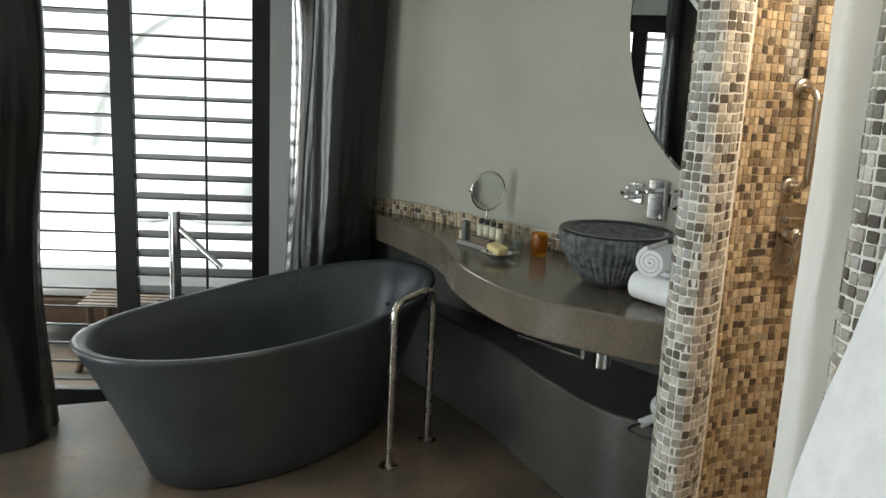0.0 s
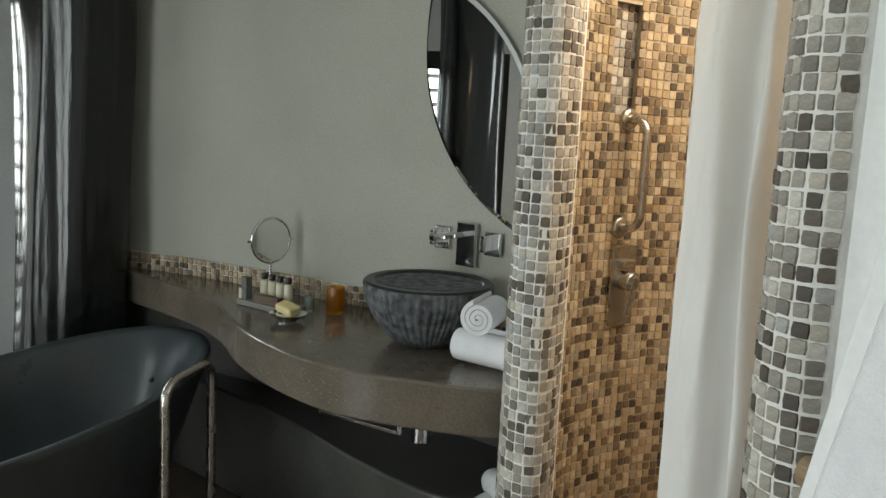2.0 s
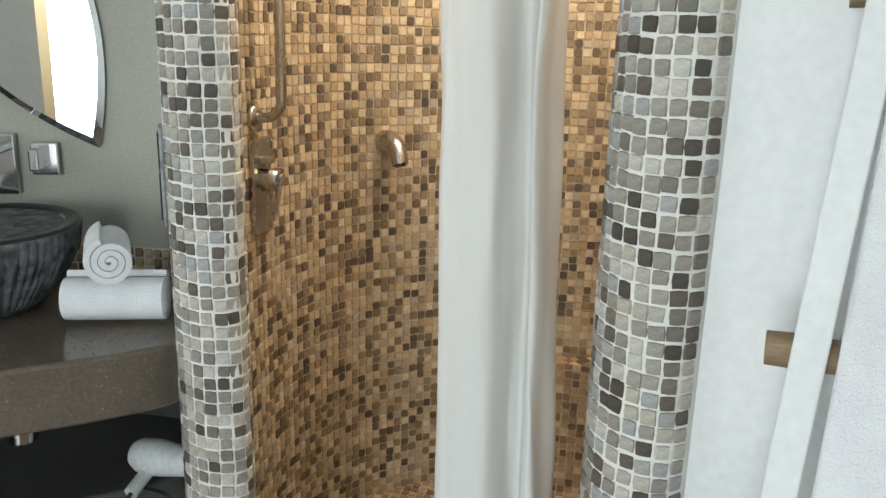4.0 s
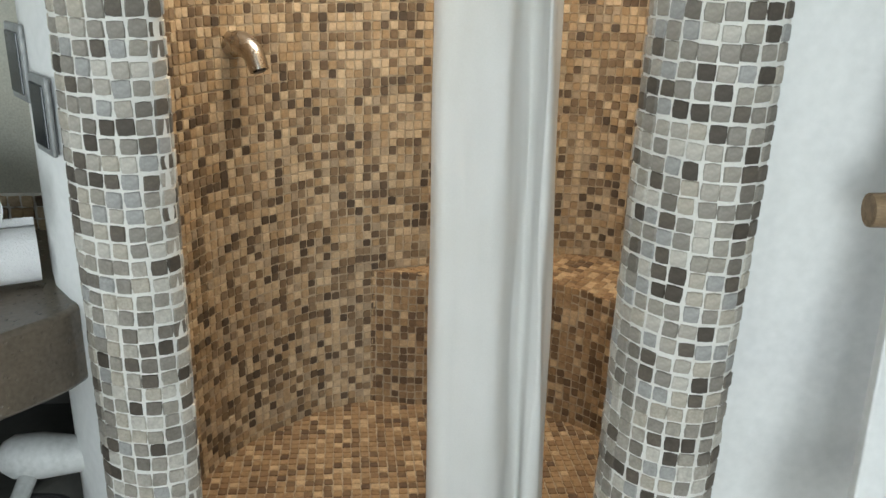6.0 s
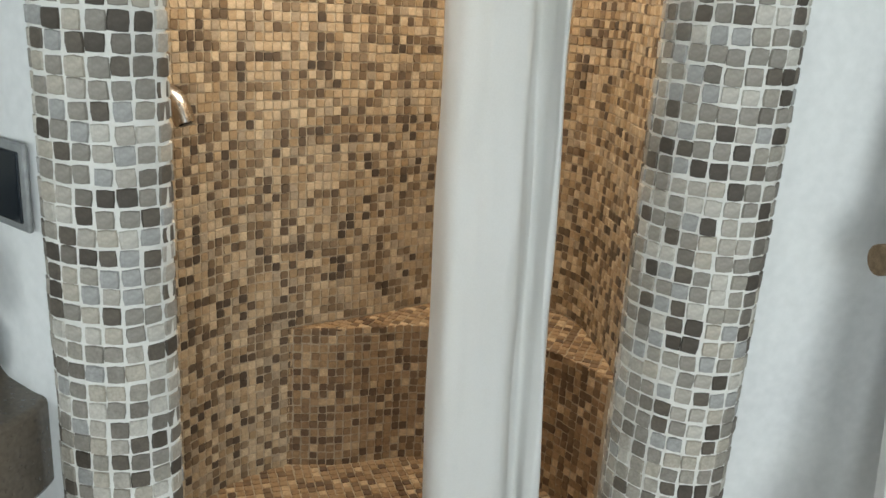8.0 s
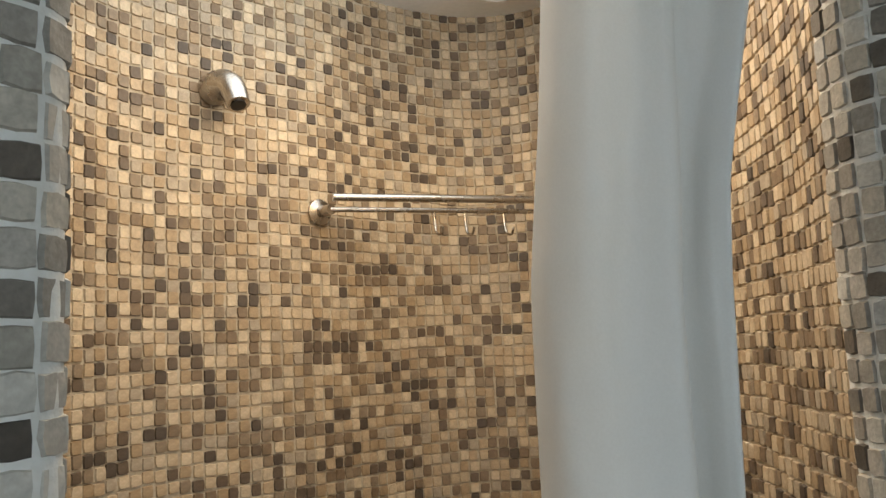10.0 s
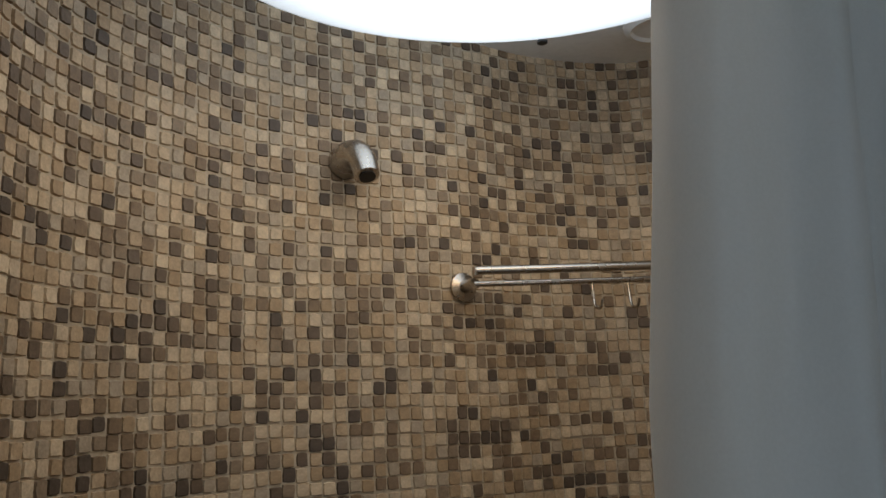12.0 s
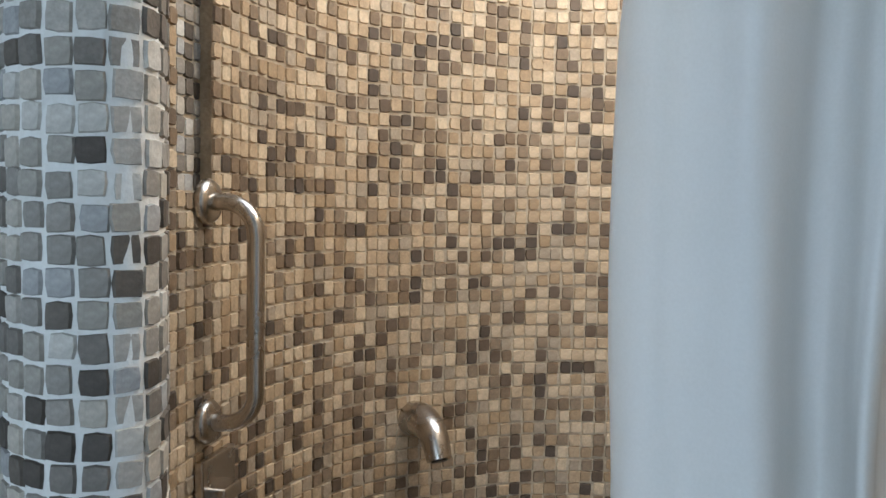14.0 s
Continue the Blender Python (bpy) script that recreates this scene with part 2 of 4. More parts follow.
def lathe(name, profile, mat, parent=None, at=(0, 0, 0), n=40, wob=None):
    bm = bmesh.new()
    rings = []
    for r, z in profile:
        ring = []
        for k in range(n):
            a = 2 * math.pi * k / n
            rr = r * (wob(a, z) if wob else 1)
            ring.append(bm.verts.new((at[0] + rr * math.cos(a), at[1] + rr * math.sin(a), at[2] + z)))
        rings.append(ring)
    for a, b in zip(rings, rings[1:]):
        for k in range(n):
            bm.faces.new((a[k], a[(k + 1) % n], b[(k + 1) % n], b[k]))
    if profile[0][0] > 1e-4:
        bm.faces.new(rings[0][::-1])
    if profile[-1][0] > 1e-4:
        bm.faces.new(rings[-1])
    bmesh.ops.remove_doubles(bm, verts=bm.verts, dist=1e-5)
    return finish(bm, name, mat, parent, angle=45)


def wall_strip(name, line, z0, z1, thick, mat, label, parent=None, closed=False):
    """A wall along a line of plan points, its thickness to the right of the walk along the line."""
    bm = bmesh.new()
    pts = [Vector((p[0], p[1], 0)) for p in line]
    k = len(pts)
    outer = []
    for i, p in enumerate(pts):
        a = pts[i - 1] if (i or closed) else p
        b = pts[(i + 1) % k] if (i + 1 < k or closed) else p
        d = (b - a).normalized()
        outer.append(p + Vector((d.y, -d.x, 0)) * thick)
    cols = []
    for p, q in zip(pts, outer):
        cols.append([bm.verts.new((v.x, v.y, z)) for v, z in ((p, z0), (p, z1), (q, z1), (q, z0))])
    for i in range(k if closed else k - 1):
        a, b = cols[i], cols[(i + 1) % k]
        for j in range(4):
            bm.faces.new((a[j], a[(j + 1) % 4], b[(j + 1) % 4], b[j]))
    if not closed:
        bm.faces.new(cols[0])
        bm.faces.new(cols[-1][::-1])
    ob = finish(bm, name, mat, parent, angle=35)
    return tagged(ob, label, "wall", kind="structure")


def slab(name, line, z0, z1, mat, parent=None, bevel=0.0):
    bm = bmesh.new()
    lo = [bm.verts.new((p[0], p[1], z0)) for p in line]
    hi = [bm.verts.new((p[0], p[1], z1)) for p in line]
    bm.faces.new(lo[::-1])
    bm.faces.new(hi)
    for i in range(len(line)):
        j = (i + 1) % len(line)
        bm.faces.new((lo[i], lo[j], hi[j], hi[i]))
    return finish(bm, name, mat, parent, angle=50, bevel=bevel)


# ---- plan ----
CEIL = 2.75
# inner face of the shower, from the entrance's one jamb round to the other
SHOWER = spline([(p[0], p[1], 0) for p in ((-0.435, 0.115), (-0.515, 0.165), (-0.572, 0.23), (-0.612, 0.315), (-0.65, 0.46), (-0.668, 0.62), (-0.652, 0.77), (-0.605, 0.90), (-0.52, 1.02), (-0.40, 1.15), (-0.21, 1.255), (0.0, 1.345), (0.2, 1.45), (0.42, 1.49), (0.58, 1.42), (0.655, 1.27), (0.662, 1.1), (0.645, 0.88), (0.59, 0.64), (0.49, 0.38), (0.36, 0.15))], 8)
VANITY = [(p.x, p.y) for p in spline([(-2.95, -1.30, 0), (-2.78, -1.06, 0), (-2.60, -0.86, 0), (-2.40, -0.65, 0), (-2.14, -0.43, 0), (-1.86, -0.21, 0), (-1.62, -0.01, 0), (-1.34, 0.226, 0), (-1.05, 0.38, 0), (-0.74, 0.45, 0)], 5)]

# floors and ceiling
tagged(slab("floor", [(-1.85, -3.8), (2.9, -3.8), (2.9, 2.0), (-3.0, 2.0), (-3.0, -1.5), (-2.35, -1.62), (-1.98, -1.95), (-1.85, -2.4)], -0.52, -0.004, "screed"), "polished brown and black cement screed floor", "floor", kind="structure")
tagged(slab("floor_bedroom", [(-7.2, -5.0), (-1.8, -5.0), (-1.8, 2.0), (-7.2, 2.0)], -0.65, -0.525, "screed"), "polished cement floor of the bedroom", "floor", kind="structure")
tagged(slab("ceiling", [(-7.2, -5.0), (2.9, -5.0), (2.9, 2.0), (-7.2, 2.0)], CEIL, CEIL + 0.15, "white"), "white painted plaster ceiling", "ceiling", kind="structure")

# walls of the bathroom
wall_strip("wall_vanity", VANITY[::-1], 0.0, CEIL, 0.12, "plaster", "pale olive plaster wall curving behind the vanity")
wall_strip("wall_shutter_side", [(-3.0, -1.15), (-3.0, -1.535)], -0.52, CEIL, 0.14, "white", "white plaster wall beside the shutters")
wall_strip("wall_shutter_top", [(-3.0, -1.535), (-3.0, -3.165)], 2.16, CEIL, 0.14, "white", "white plaster wall above the shutters")
wall_strip("wall_west", [(-3.0, -3.165), (-3.0, -3.8)], -0.52, CEIL, 0.14, "white", "white plaster wall beyond the tree trunk")
wall_strip("wall_south_a", [(-3.0, -3.66), (-2.96, -3.66)], -0.52, CEIL, 0.14, "white", "white plaster wall opposite the shower")
wall_strip("wall_south_b", [(-1.34, -3.66), (-0.45, -3.66)], 0.0, CEIL, 0.14, "white", "white plaster wall opposite the shower")
wall_strip("wall_south_c", [(1.05, -3.66), (2.9, -3.66)], 0.0, CEIL, 0.14, "white", "white plaster wall opposite the shower")
# the opening below is unseen, made for the added fill lamp
wall_strip("wall_fill_opening_top", [(-0.45, -3.66), (1.05, -3.66)], 2.3, CEIL, 0.14, "white", "white plaster wall above the unseen opening added for fill light")
wall_strip("wall_south_top", [(-2.96, -3.66), (-1.34, -3.66)], 2.16, CEIL, 0.14, "white", "white plaster wall above the garden shutters")
wall_strip("wall_east", [(2.6, -3.6), (2.6, 0.1)], 0.0, CEIL, 0.14, "white", "white plaster wall at the end of the bathroom")
wall_strip("wall_towel", [(2.6, 0.045), (0.512, 0.045)], 0.0, CEIL, 0.14, "white", "smooth white plaster wall behind the towel ladder")
# walls of the bedroom
wall_strip("wall_bed", [(-6.6, -4.9), (-6.6, 1.9)], -0.52, CEIL, 0.1, "white", "white bedroom wall behind the bed")
wall_strip("wall_bedroom_end", [(-6.6, 0.6), (-3.1, 0.6)], -0.52, CEIL, 0.1, "white", "white bedroom end wall")
wall_strip("wall_bedroom_south_a", [(-6.6, -4.86), (-6.5, -4.86)], -0.52, CEIL, 0.1, "white", "white bedroom window wall")
wall_strip("wall_bedroom_south_b", [(-3.9, -4.86), (-3.0, -4.86)], -0.52, CEIL, 0.1, "white", "white bedroom window wall")
wall_strip("wall_bedroom_south_c", [(-6.5, -4.86), (-3.9, -4.86)], 2.5, CEIL, 0.1, "white", "white bedroom wall above the window")
wall_strip("wall_bedroom_south_d", [(-6.5, -4.86), (-3.9, -4.86)], -0.52, 0.5, 0.1, "white", "white bedroom wall below the window")

# shower walls: a grout shell inside, smooth white plaster outside
TOP = 2.585
NICHE = (1.625, 1.95)
cut = [i for i, p in enumerate(SHOWER) if p.x < -0.3 and 0.315 < p.y < 0.445]
n0, n1 = cut[0], cut[-1]


def in_niche(p, z):
    if not (p.x < -0.3 and SHOWER[n0].y < p.y < SHOWER[n1].y and NICHE[0] < z):
        return False
    half = (SHOWER[n1].y - SHOWER[n0].y) / 2
    u = (p.y - SHOWER[n0].y) / half - 1
    return z < NICHE[1] - 0.05 + 0.05 * math.sqrt(max(0.0, 1 - u * u))


mosaic = "curved shower wall of tumbled beige and brown mosaic"
wall_strip("wall_shower_jamb", [(p.x, p.y) for p in SHOWER[:n0 + 1]], 0.0, CEIL - 0.01, -0.05, "grout", mosaic)
shower_shell = wall_strip("wall_shower", [(p.x, p.y) for p in SHOWER[n1:]], 0.0, CEIL - 0.01, -0.05, "grout", mosaic)
wall_strip("wall_shower_below_niche", [(p.x, p.y) for p in SHOWER[n0:n1 + 1]], 0.0, NICHE[0], -0.09, "grout", mosaic)
wall_strip("wall_shower_above_niche", [(p.x, p.y) for p in SHOWER[n0:n1 + 1]], NICHE[1] - 0.02, CEIL - 0.01, -0.09, "grout", mosaic)
NICHE_BACK = [(p.x - 0.032, p.y + 0.014) for p in SHOWER[n0:n1 + 1]]
niche_wall = wall_strip("wall_niche", NICHE_BACK, NICHE[0] - 0.05, NICHE[1] + 0.05, -0.02, "grout", "arched soap niche lined with grey stone mosaic")
left_back = [(-0.558, 0.045), (-0.60, 0.075), (-0.655, 0.13), (-0.70, 0.20), (-0.73, 0.30), (-0.745, 0.38)]
wall_strip("wall_shower_side", left_back, 0.0, CEIL, 0.06, "white", "smooth white plaster side of the shower")
tagged(slab("ceiling_shower", [(p.x * 1.04, p.y * 1.04) for p in SHOWER[::4]], 2.585, 2.64, "white"), "white plaster ceiling over the shower", "ceiling", kind="structure")


# ---- mosaic ----
def chip_mesh(name, mat, w, h, d, seed):
    """One tumbled stone chip: uneven outline, worn edges. Local x along the wall, y out of it, z up."""
    rnd = random.Random(seed)
    bm = bmesh.new()
    base, top = [], []
    for cx, cz in ((-1, -1), (0, -1.04), (1, -1), (1.04, 0), (1, 1), (0, 1.04), (-1, 1), (-1.04, 0)):
        k = 0.94 if cx and cz and abs(cx) == 1 and abs(cz) == 1 else 1.0
        x, z = cx * w / 2 * k * rnd.uniform(0.93, 1.04), cz * h / 2 * k * rnd.uniform(0.93, 1.04)
        base.append(bm.verts.new((x, 0, z)))
        top.append(bm.verts.new((x * 0.88, d * rnd.uniform(0.85, 1.1), z * 0.88)))
    for i in range(8):
        j = (i + 1) % 8
        bm.faces.new((base[i], base[j], top[j], top[i]))
    bm.faces.new(top)
    me = bpy.data.meshes.new(name)
    bmesh.ops.recalc_face_normals(bm, faces=bm.faces)
    bm.to_mesh(me)
    bm.free()
    me.materials.append(M[mat])
    return me


PITCH = 0.0262


def chips_on_line(line, inward, z0, z1, pitch, skip=None, jitter=0.0018, wave=0.007, proud=0.0):
    """Places for chips on an upright wall: a matrix for each."""
    pts = even([Vector((p[0], p[1], 0)) for p in line], pitch)
    out = []
    rows = int((z1 - z0) / pitch)
    for i in range(len(pts) - 1):
        mid = (pts[i] + pts[i + 1]) / 2
        d = (pts[i + 1] - pts[i]).normalized()
        nrm = Vector((-d.y, d.x, 0)) * inward
        for r in range(rows):
            z = z0 + (r + 0.5) * pitch + wave * noise.noise(Vector((mid.x * 4, mid.y * 4, r * 0.12))) + random.uniform(-jitter, jitter)
            if skip and skip(mid, z):
                continue
            n2 = (nrm + d * random.uniform(-0.03, 0.03)).normalized()
            x = Vector((0, 0, 1)).cross(n2) * -1
            m = Matrix((x, n2, x.cross(n2))).transposed().to_4x4()
            m.translation = mid + nrm * proud + d * random.uniform(-jitter, jitter) + Vector((0, 0, z))
            out.append(m @ Matrix.Rotation(random.uniform(-0.06, 0.06), 4, 'Y') @ Matrix.Diagonal((random.uniform(0.9, 1.06), random.uniform(0.75, 1.3), random.uniform(0.9, 1.06), 1)))
    return out


def scatter(parent, spots, mats, weights, near, name, w=0.0246, d=0.0036):
    """Chips nearest to a stretch of the plan become parts; the rest go into one mesh."""
    shapes = [chip_mesh(name, "tile_warm" if mats[0][0] == "w" else "tile_grey" if mats[0][0] == "g" else "f0", w, w, d, s) for s in range(8)]
    order = sorted(range(len(spots)), key=lambda i: near(spots[i].translation))
    singles = set(order[:300]) if name != "floor_tile" else set()
    inv = parent.matrix_world.inverted()
    verts, faces, index = [], [], []
    flat = [([v.co.copy() for v in s.vertices], [tuple(p.vertices) for p in s.polygons]) for s in shapes]
    picks = list(range(len(mats)))
    for i, m in enumerate(spots):
        k = random.randrange(8)
        if i in singles:
            ob = new(name, shapes[k])
            ob.parent = parent
            ob.matrix_local = inv @ m
            continue
        vs, fs = flat[k]
        o = len(verts)
        verts.extend((m @ v)[:] for v in vs)
        c = random.choices(picks, weights)[0]
        for f in fs:
            faces.append([o + q for q in f])
            index.append(c)
    me = bpy.data.meshes.new(name + "s")
    me.from_pydata(verts, [], faces)
    for mt in mats:
        me.materials.append(M[mt])
    me.polygons.foreach_set("material_index", index)
    me.update()
    ob = new(name + "s", me)
    ob.parent = parent
    return tagged(ob, kind="stuff")


# piers at the entrance: rounded upright jambs, thicker towards the floor
def pier(name, line, label):
    bm = bmesh.new()
    lo = [bm.verts.new((p[0], p[1], 0)) for p in line]
    hi = [bm.verts.new((p[0], p[1], CEIL - 0.01)) for p in line]
    for i in range(len(line)):
        j = (i + 1) % len(line)
        bm.faces.new((lo[i], lo[j], hi[j], hi[i]))
    bm.faces.new(lo[::-1])
    bm.faces.new(hi)
    return tagged(finish(bm, name, "grout_grey", angle=50), label, "wall", kind="structure")


LEFT = [(p.x, p.y) for p in spline([(-0.565, 0.085, 0), (-0.555, 0.035, 0), (-0.515, 0.004, 0), (-0.455, -0.008, 0), (-0.41, 0.009, 0), (-0.388, 0.037, 0), (-0.402, 0.08, 0), (-0.44, 0.125, 0)], 5)]
RIGHT = [(p.x, p.y) for p in spline([(0.345, 0.165, 0), (0.33, 0.115, 0), (0.338, 0.075, 0), (0.365, 0.033, 0), (0.405, 0.005, 0), (0.45, -0.004, 0), (0.487, 0.008, 0), (0.508, 0.032, 0), (0.516, 0.055, 0)], 5)]
pier_left = pier("wall_pier_left", LEFT + [(-0.48, 0.16), (-0.56, 0.13)], "rounded shower jamb of tumbled grey and brown stone mosaic")
pier_right = pier("wall_pier_right", RIGHT + [(0.51, 0.15), (0.42, 0.23)], "rounded shower jamb of tumbled grey stone mosaic")

# bench and floor of the shower
bench_front = spline([(-0.27, 1.235, 0), (-0.13, 1.225, 0), (0.0, 1.245, 0), (0.14, 1.262, 0), (0.30, 1.22, 0), (0.44, 1.14, 0), (0.54, 1.03, 0), (0.63, 0.85, 0)], 6)
back = [p for p in SHOWER if p.y > 0.86 and p.x > -0.25]
bench_line = [(p.x, p.y) for p in bench_front] + [(p.x * 1.01, p.y * 1.01) for p in back[::-1]]
BENCH_Z = 0.465
bench = tagged(slab("shower_bench", bench_line, 0.0, BENCH_Z, "grout"), "built-in curved shower bench covered in brown mosaic", "bench", kind="structure")
shower_floor = tagged(slab("floor_shower", [(p.x, p.y) for p in SHOWER] + [(0.33, 0.0), (-0.37, 0.0)], -0.03, 0.002, "grout"), "sloping shower floor of brown stone mosaic", "floor", kind="structure")


# ---- shutters, trunks, tub ----
def shutters(m, low, label):
    """Two louvred leaves in a frame; local x through the screen, y along it."""
    root = empty("shutter_screen", m)
    tagged(root, label, "shutters", kind="structure")
    high = 2.16
    for y, w in ((-0.81, 0.105), (0.0, 0.122), (0.785, 0.105)):
        box("stile", (0, y, (low + high) / 2), (0.06, w, high - low), "black_wood", root)
    box("rail", (0, -0.01, 2.09), (0.064, 1.70, 0.14), "black_wood", root)
    box("rail", (0, -0.01, low + 0.06), (0.064, 1.70, 0.12), "black_wood", root)
    n = round((1.90 - low) / 0.113)
    for y0, y1, tilt in ((0.062, 0.732, 22), (-0.757, -0.062, -14)):
        for i in range(n):
            z = low + 0.12 + (i + 0.5) * ((1.90 - low) / n)
            ob = box("slat", (0, 0, 0), (0.085, y1 - y0, 0.010), "black_wood", root, bevel=0.003)
            t = tilt if tilt < 0 else tilt * (1 - i / n) + 4
            ob.matrix_local = pose(0, (y0 + y1) / 2, z, 0, t, 0)
    tube("tilt_rod", [(0.05, 0.475, low + 0.2), (0.05, 0.475, 2.01)], 0.008, "black_wood", root, 8)
    return root


shutters(pose(-3.03, -2.369, 0), -0.50, "black wooden louvred shutters with open slats")
shutters(pose(-2.15, -3.70, 0, 0, 0, 90), -0.50, "black wooden louvred shutters before the garden")


def trunk(at, r, seed, height=CEIL):
    """A lacquered tree trunk with flutes, hollows and a swollen foot."""
    bm = bmesh.new()
    rings, n, k = [], 110, 84
    for i in range(n + 1):
        z = height * i / n
        sway = Vector((noise.noise((z * 0.9, seed, 0)), noise.noise((z * 0.9, seed, 7)), 0)) * 0.05
        ring = []
        for j in range(k):
            a = 2 * math.pi * j / k
            c, s = math.cos(a), math.sin(a)
            rr = r * (1 + 0.16 * math.exp(-z * 2.2))
            rr *= 1 + 0.20 * noise.noise((c * 1.3 + seed, s * 1.3, z * 0.55)) + 0.085 * noise.noise((c * 2.4, s * 2.4 + seed, z * 0.7)) + 0.03 * noise.noise((c * 6, s * 6, z * 1.1 + seed))
            ring.append(bm.verts.new((at[0] + sway.x + c * rr, at[1] + sway.y + s * rr, z)))
        rings.append(ring)
    for a, b in zip(rings, rings[1:]):
        for j in range(k):
            bm.faces.new((a[j], a[(j + 1) % k], b[(j + 1) % k], b[j]))
    ob = finish(bm, "tree_trunk_column", "trunk", angle=80)
    return tagged(ob, "glossy black lacquered tree trunk used as a column", "column", group="tree trunk columns")


trunk((-2.58, -1.14), 0.235, 3.0)
trunk((-1.56, -2.51), 0.215, 11.0)


def bathtub():
    """Freestanding oval slipper tub of black stone, its rim swept up at the far end."""
    root = empty("bathtub", Matrix.Translation((-1.53, -1.31, 0)) @ Matrix.Rotation(radians(136), 4, 'Z'))
    tagged(root, "black stone freestanding bathtub with a swept oval rim", "bathtub")
    bm = bmesh.new()
    k = 72
    A, B = 0.87, 0.435

    def ring(ka, kb, z, lift, inner=0.0):
        out = []
        for j in range(k):
            a = 2 * math.pi * j / k
            x, y = math.copysign(abs(math.cos(a)) ** 0.92, math.cos(a)), math.copysign(abs(math.sin(a)) ** 0.92, math.sin(a))
            dz = lift * (0.035 * x * x + 0.035 * x)
            out.append(bm.verts.new(((A - inner) * ka * x, (B - inner) * kb * y, z + dz)))
        return out
    H = 0.60
    rows = [ring(0.64, 0.66, 0.0, 0), ring(0.67, 0.69, 0.012, 0), ring(0.74, 0.75, 0.15, 0.1), ring(0.83, 0.84, 0.32, 0.35), ring(0.925, 0.93, 0.48, 0.7), ring(0.985, 0.985, H - 0.03, 1), ring(1.0, 1.0, H - 0.012, 1), ring(0.995, 0.995, H - 0.002, 1), ring(0.985, 0.98, H, 1), ring(0.955, 0.93, H - 0.003, 1), ring(0.935, 0.90, H - 0.02, 1), ring(0.88, 0.82, H - 0.12, 0.8), ring(0.78, 0.70, 0.30, 0.3), ring(0.66, 0.58, 0.16, 0.1), ring(0.5, 0.42, 0.12, 0), ring(0.2, 0.17, 0.115, 0)]
    for a, b in zip(rows, rows[1:]):
        for j in range(k):
            bm.faces.new((a[j], a[(j + 1) % k], b[(j + 1) % k], b[j]))
    bm.faces.new(rows[0][::-1])
    bm.faces.new(rows[-1])
    finish(bm, "body", "tub", root, angle=60)
    for y in (-0.05, 0.05):
        bm = bmesh.new()
        bmesh.ops.create_cone(bm, cap_ends=True, segments=14, radius1=0.016, radius2=0.012, depth=0.006, matrix=pose(0.735, y, 0.47, 0, -58, 0))
        finish(bm, "overflow_plug", "cap", root)
    return root


bathtub()


def tub_filler():
    root = empty("tub_filler", pose(-1.85, -1.81, 0, 0, 0, 12))
    tagged(root, "chrome freestanding bath tap with a slanted spout", "tap")
    tube("column", [(0, 0, 0), (0, 0, 0.94)], 0.026, "chrome", root, 20)
    lathe("base", [(0.055, 0), (0.055, 0.008), (0.03, 0.012), (0.03, 0.014)], "chrome", root)
    tube("spout", [(0.0, 0.02, 0.86), (0.10, 0.20, 0.70)], 0.014, "chrome", root, 16)
    tube("lever", [(0.0, 0.02, 0.93), (0.02, 0.11, 0.925)], 0.008, "chrome", root, 10)
    return root


tub_filler()


def tub_rail():
    a, b = Vector((-1.273, -0.821, 0)), Vector((-1.533, -0.649, 0))
    root = empty("tub_rail", Matrix.Translation((a + b) / 2))
    tagged(root, "brushed steel hooped grab rail standing beside the bathtub", "grab rail")
    h, r = 0.70, 0.07
    d = (b - a).normalized()
    L = (b - a).length
    pts = [Vector((0, 0, z)) for z in (0, 0.3, h - r)]
    pts += [Vector((0, 0, h - r)) + d * (r - r * math.cos(t)) + Vector((0, 0, r * math.sin(t))) for t in (radians(q) for q in range(15, 91, 15))]
    pts += [d * (L - r) + Vector((0, 0, h))]
    pts += [d * (L - r) + Vector((0, 0, h - r)) + d * (r * math.sin(t)) + Vector((0, 0, r * math.cos(t))) for t in (radians(q) for q in range(15, 91, 15))]
    pts += [d * L + Vector((0, 0, z)) for z in (0.3, 0)]
    off = a - (a + b) / 2
    tube("hoop", [p + off for p in pts], 0.016, "steel", root, 16)
    for p in (a, b):
        o = p - (a + b) / 2
        lathe("flange", [(0.04, 0), (0.04, 0.004), (0.02, 0.008), (0.017, 0.012)], "steel", root, (o.x, o.y, 0), 24)
    return root


tub_rail()

# ---- vanity ----
front = spline([(-2.55, -0.93, 0), (-2.1, -0.71, 0), (-1.78, -0.605, 0), (-1.45, -0.575, 0), (-1.15, -0.50, 0), (-0.88, -0.365, 0), (-0.70, -0.16, 0), (-0.595, 0.0, 0), (-0.575, 0.085, 0)], 6)
backline = [(x, y) for x, y in VANITY if x > -2.66]
vanity_line = [(p.x, p.y) for p in front] + [(-0.63, 0.17), (-0.71, 0.32)] + backline[::-1]
counter = slab("vanity_counter", vanity_line, 0.705, 0.85, "counter", bevel=0.022)
tagged(counter, "polished brown cast concrete vanity counter with a wavy front", "counter", kind="structure")
low = spline([(-2.45, -0.80, 0), (-2.0, -0.55, 0), (-1.6, -0.36, 0), (-1.2, -0.22, 0), (-0.9, -0.08, 0), (-0.76, 0.06, 0), (-0.70, 0.2, 0)], 5)
tagged(slab("vanity_plinth", [(p.x, p.y) for p in low] + backline[::-1], 0.0, 0.43, "dark_plaster", bevel=0.08), "rounded dark cement shelf beneath the vanity counter", "shelf", kind="structure")
inset = [(x + 0.012, y - 0.018) for x, y in backline]
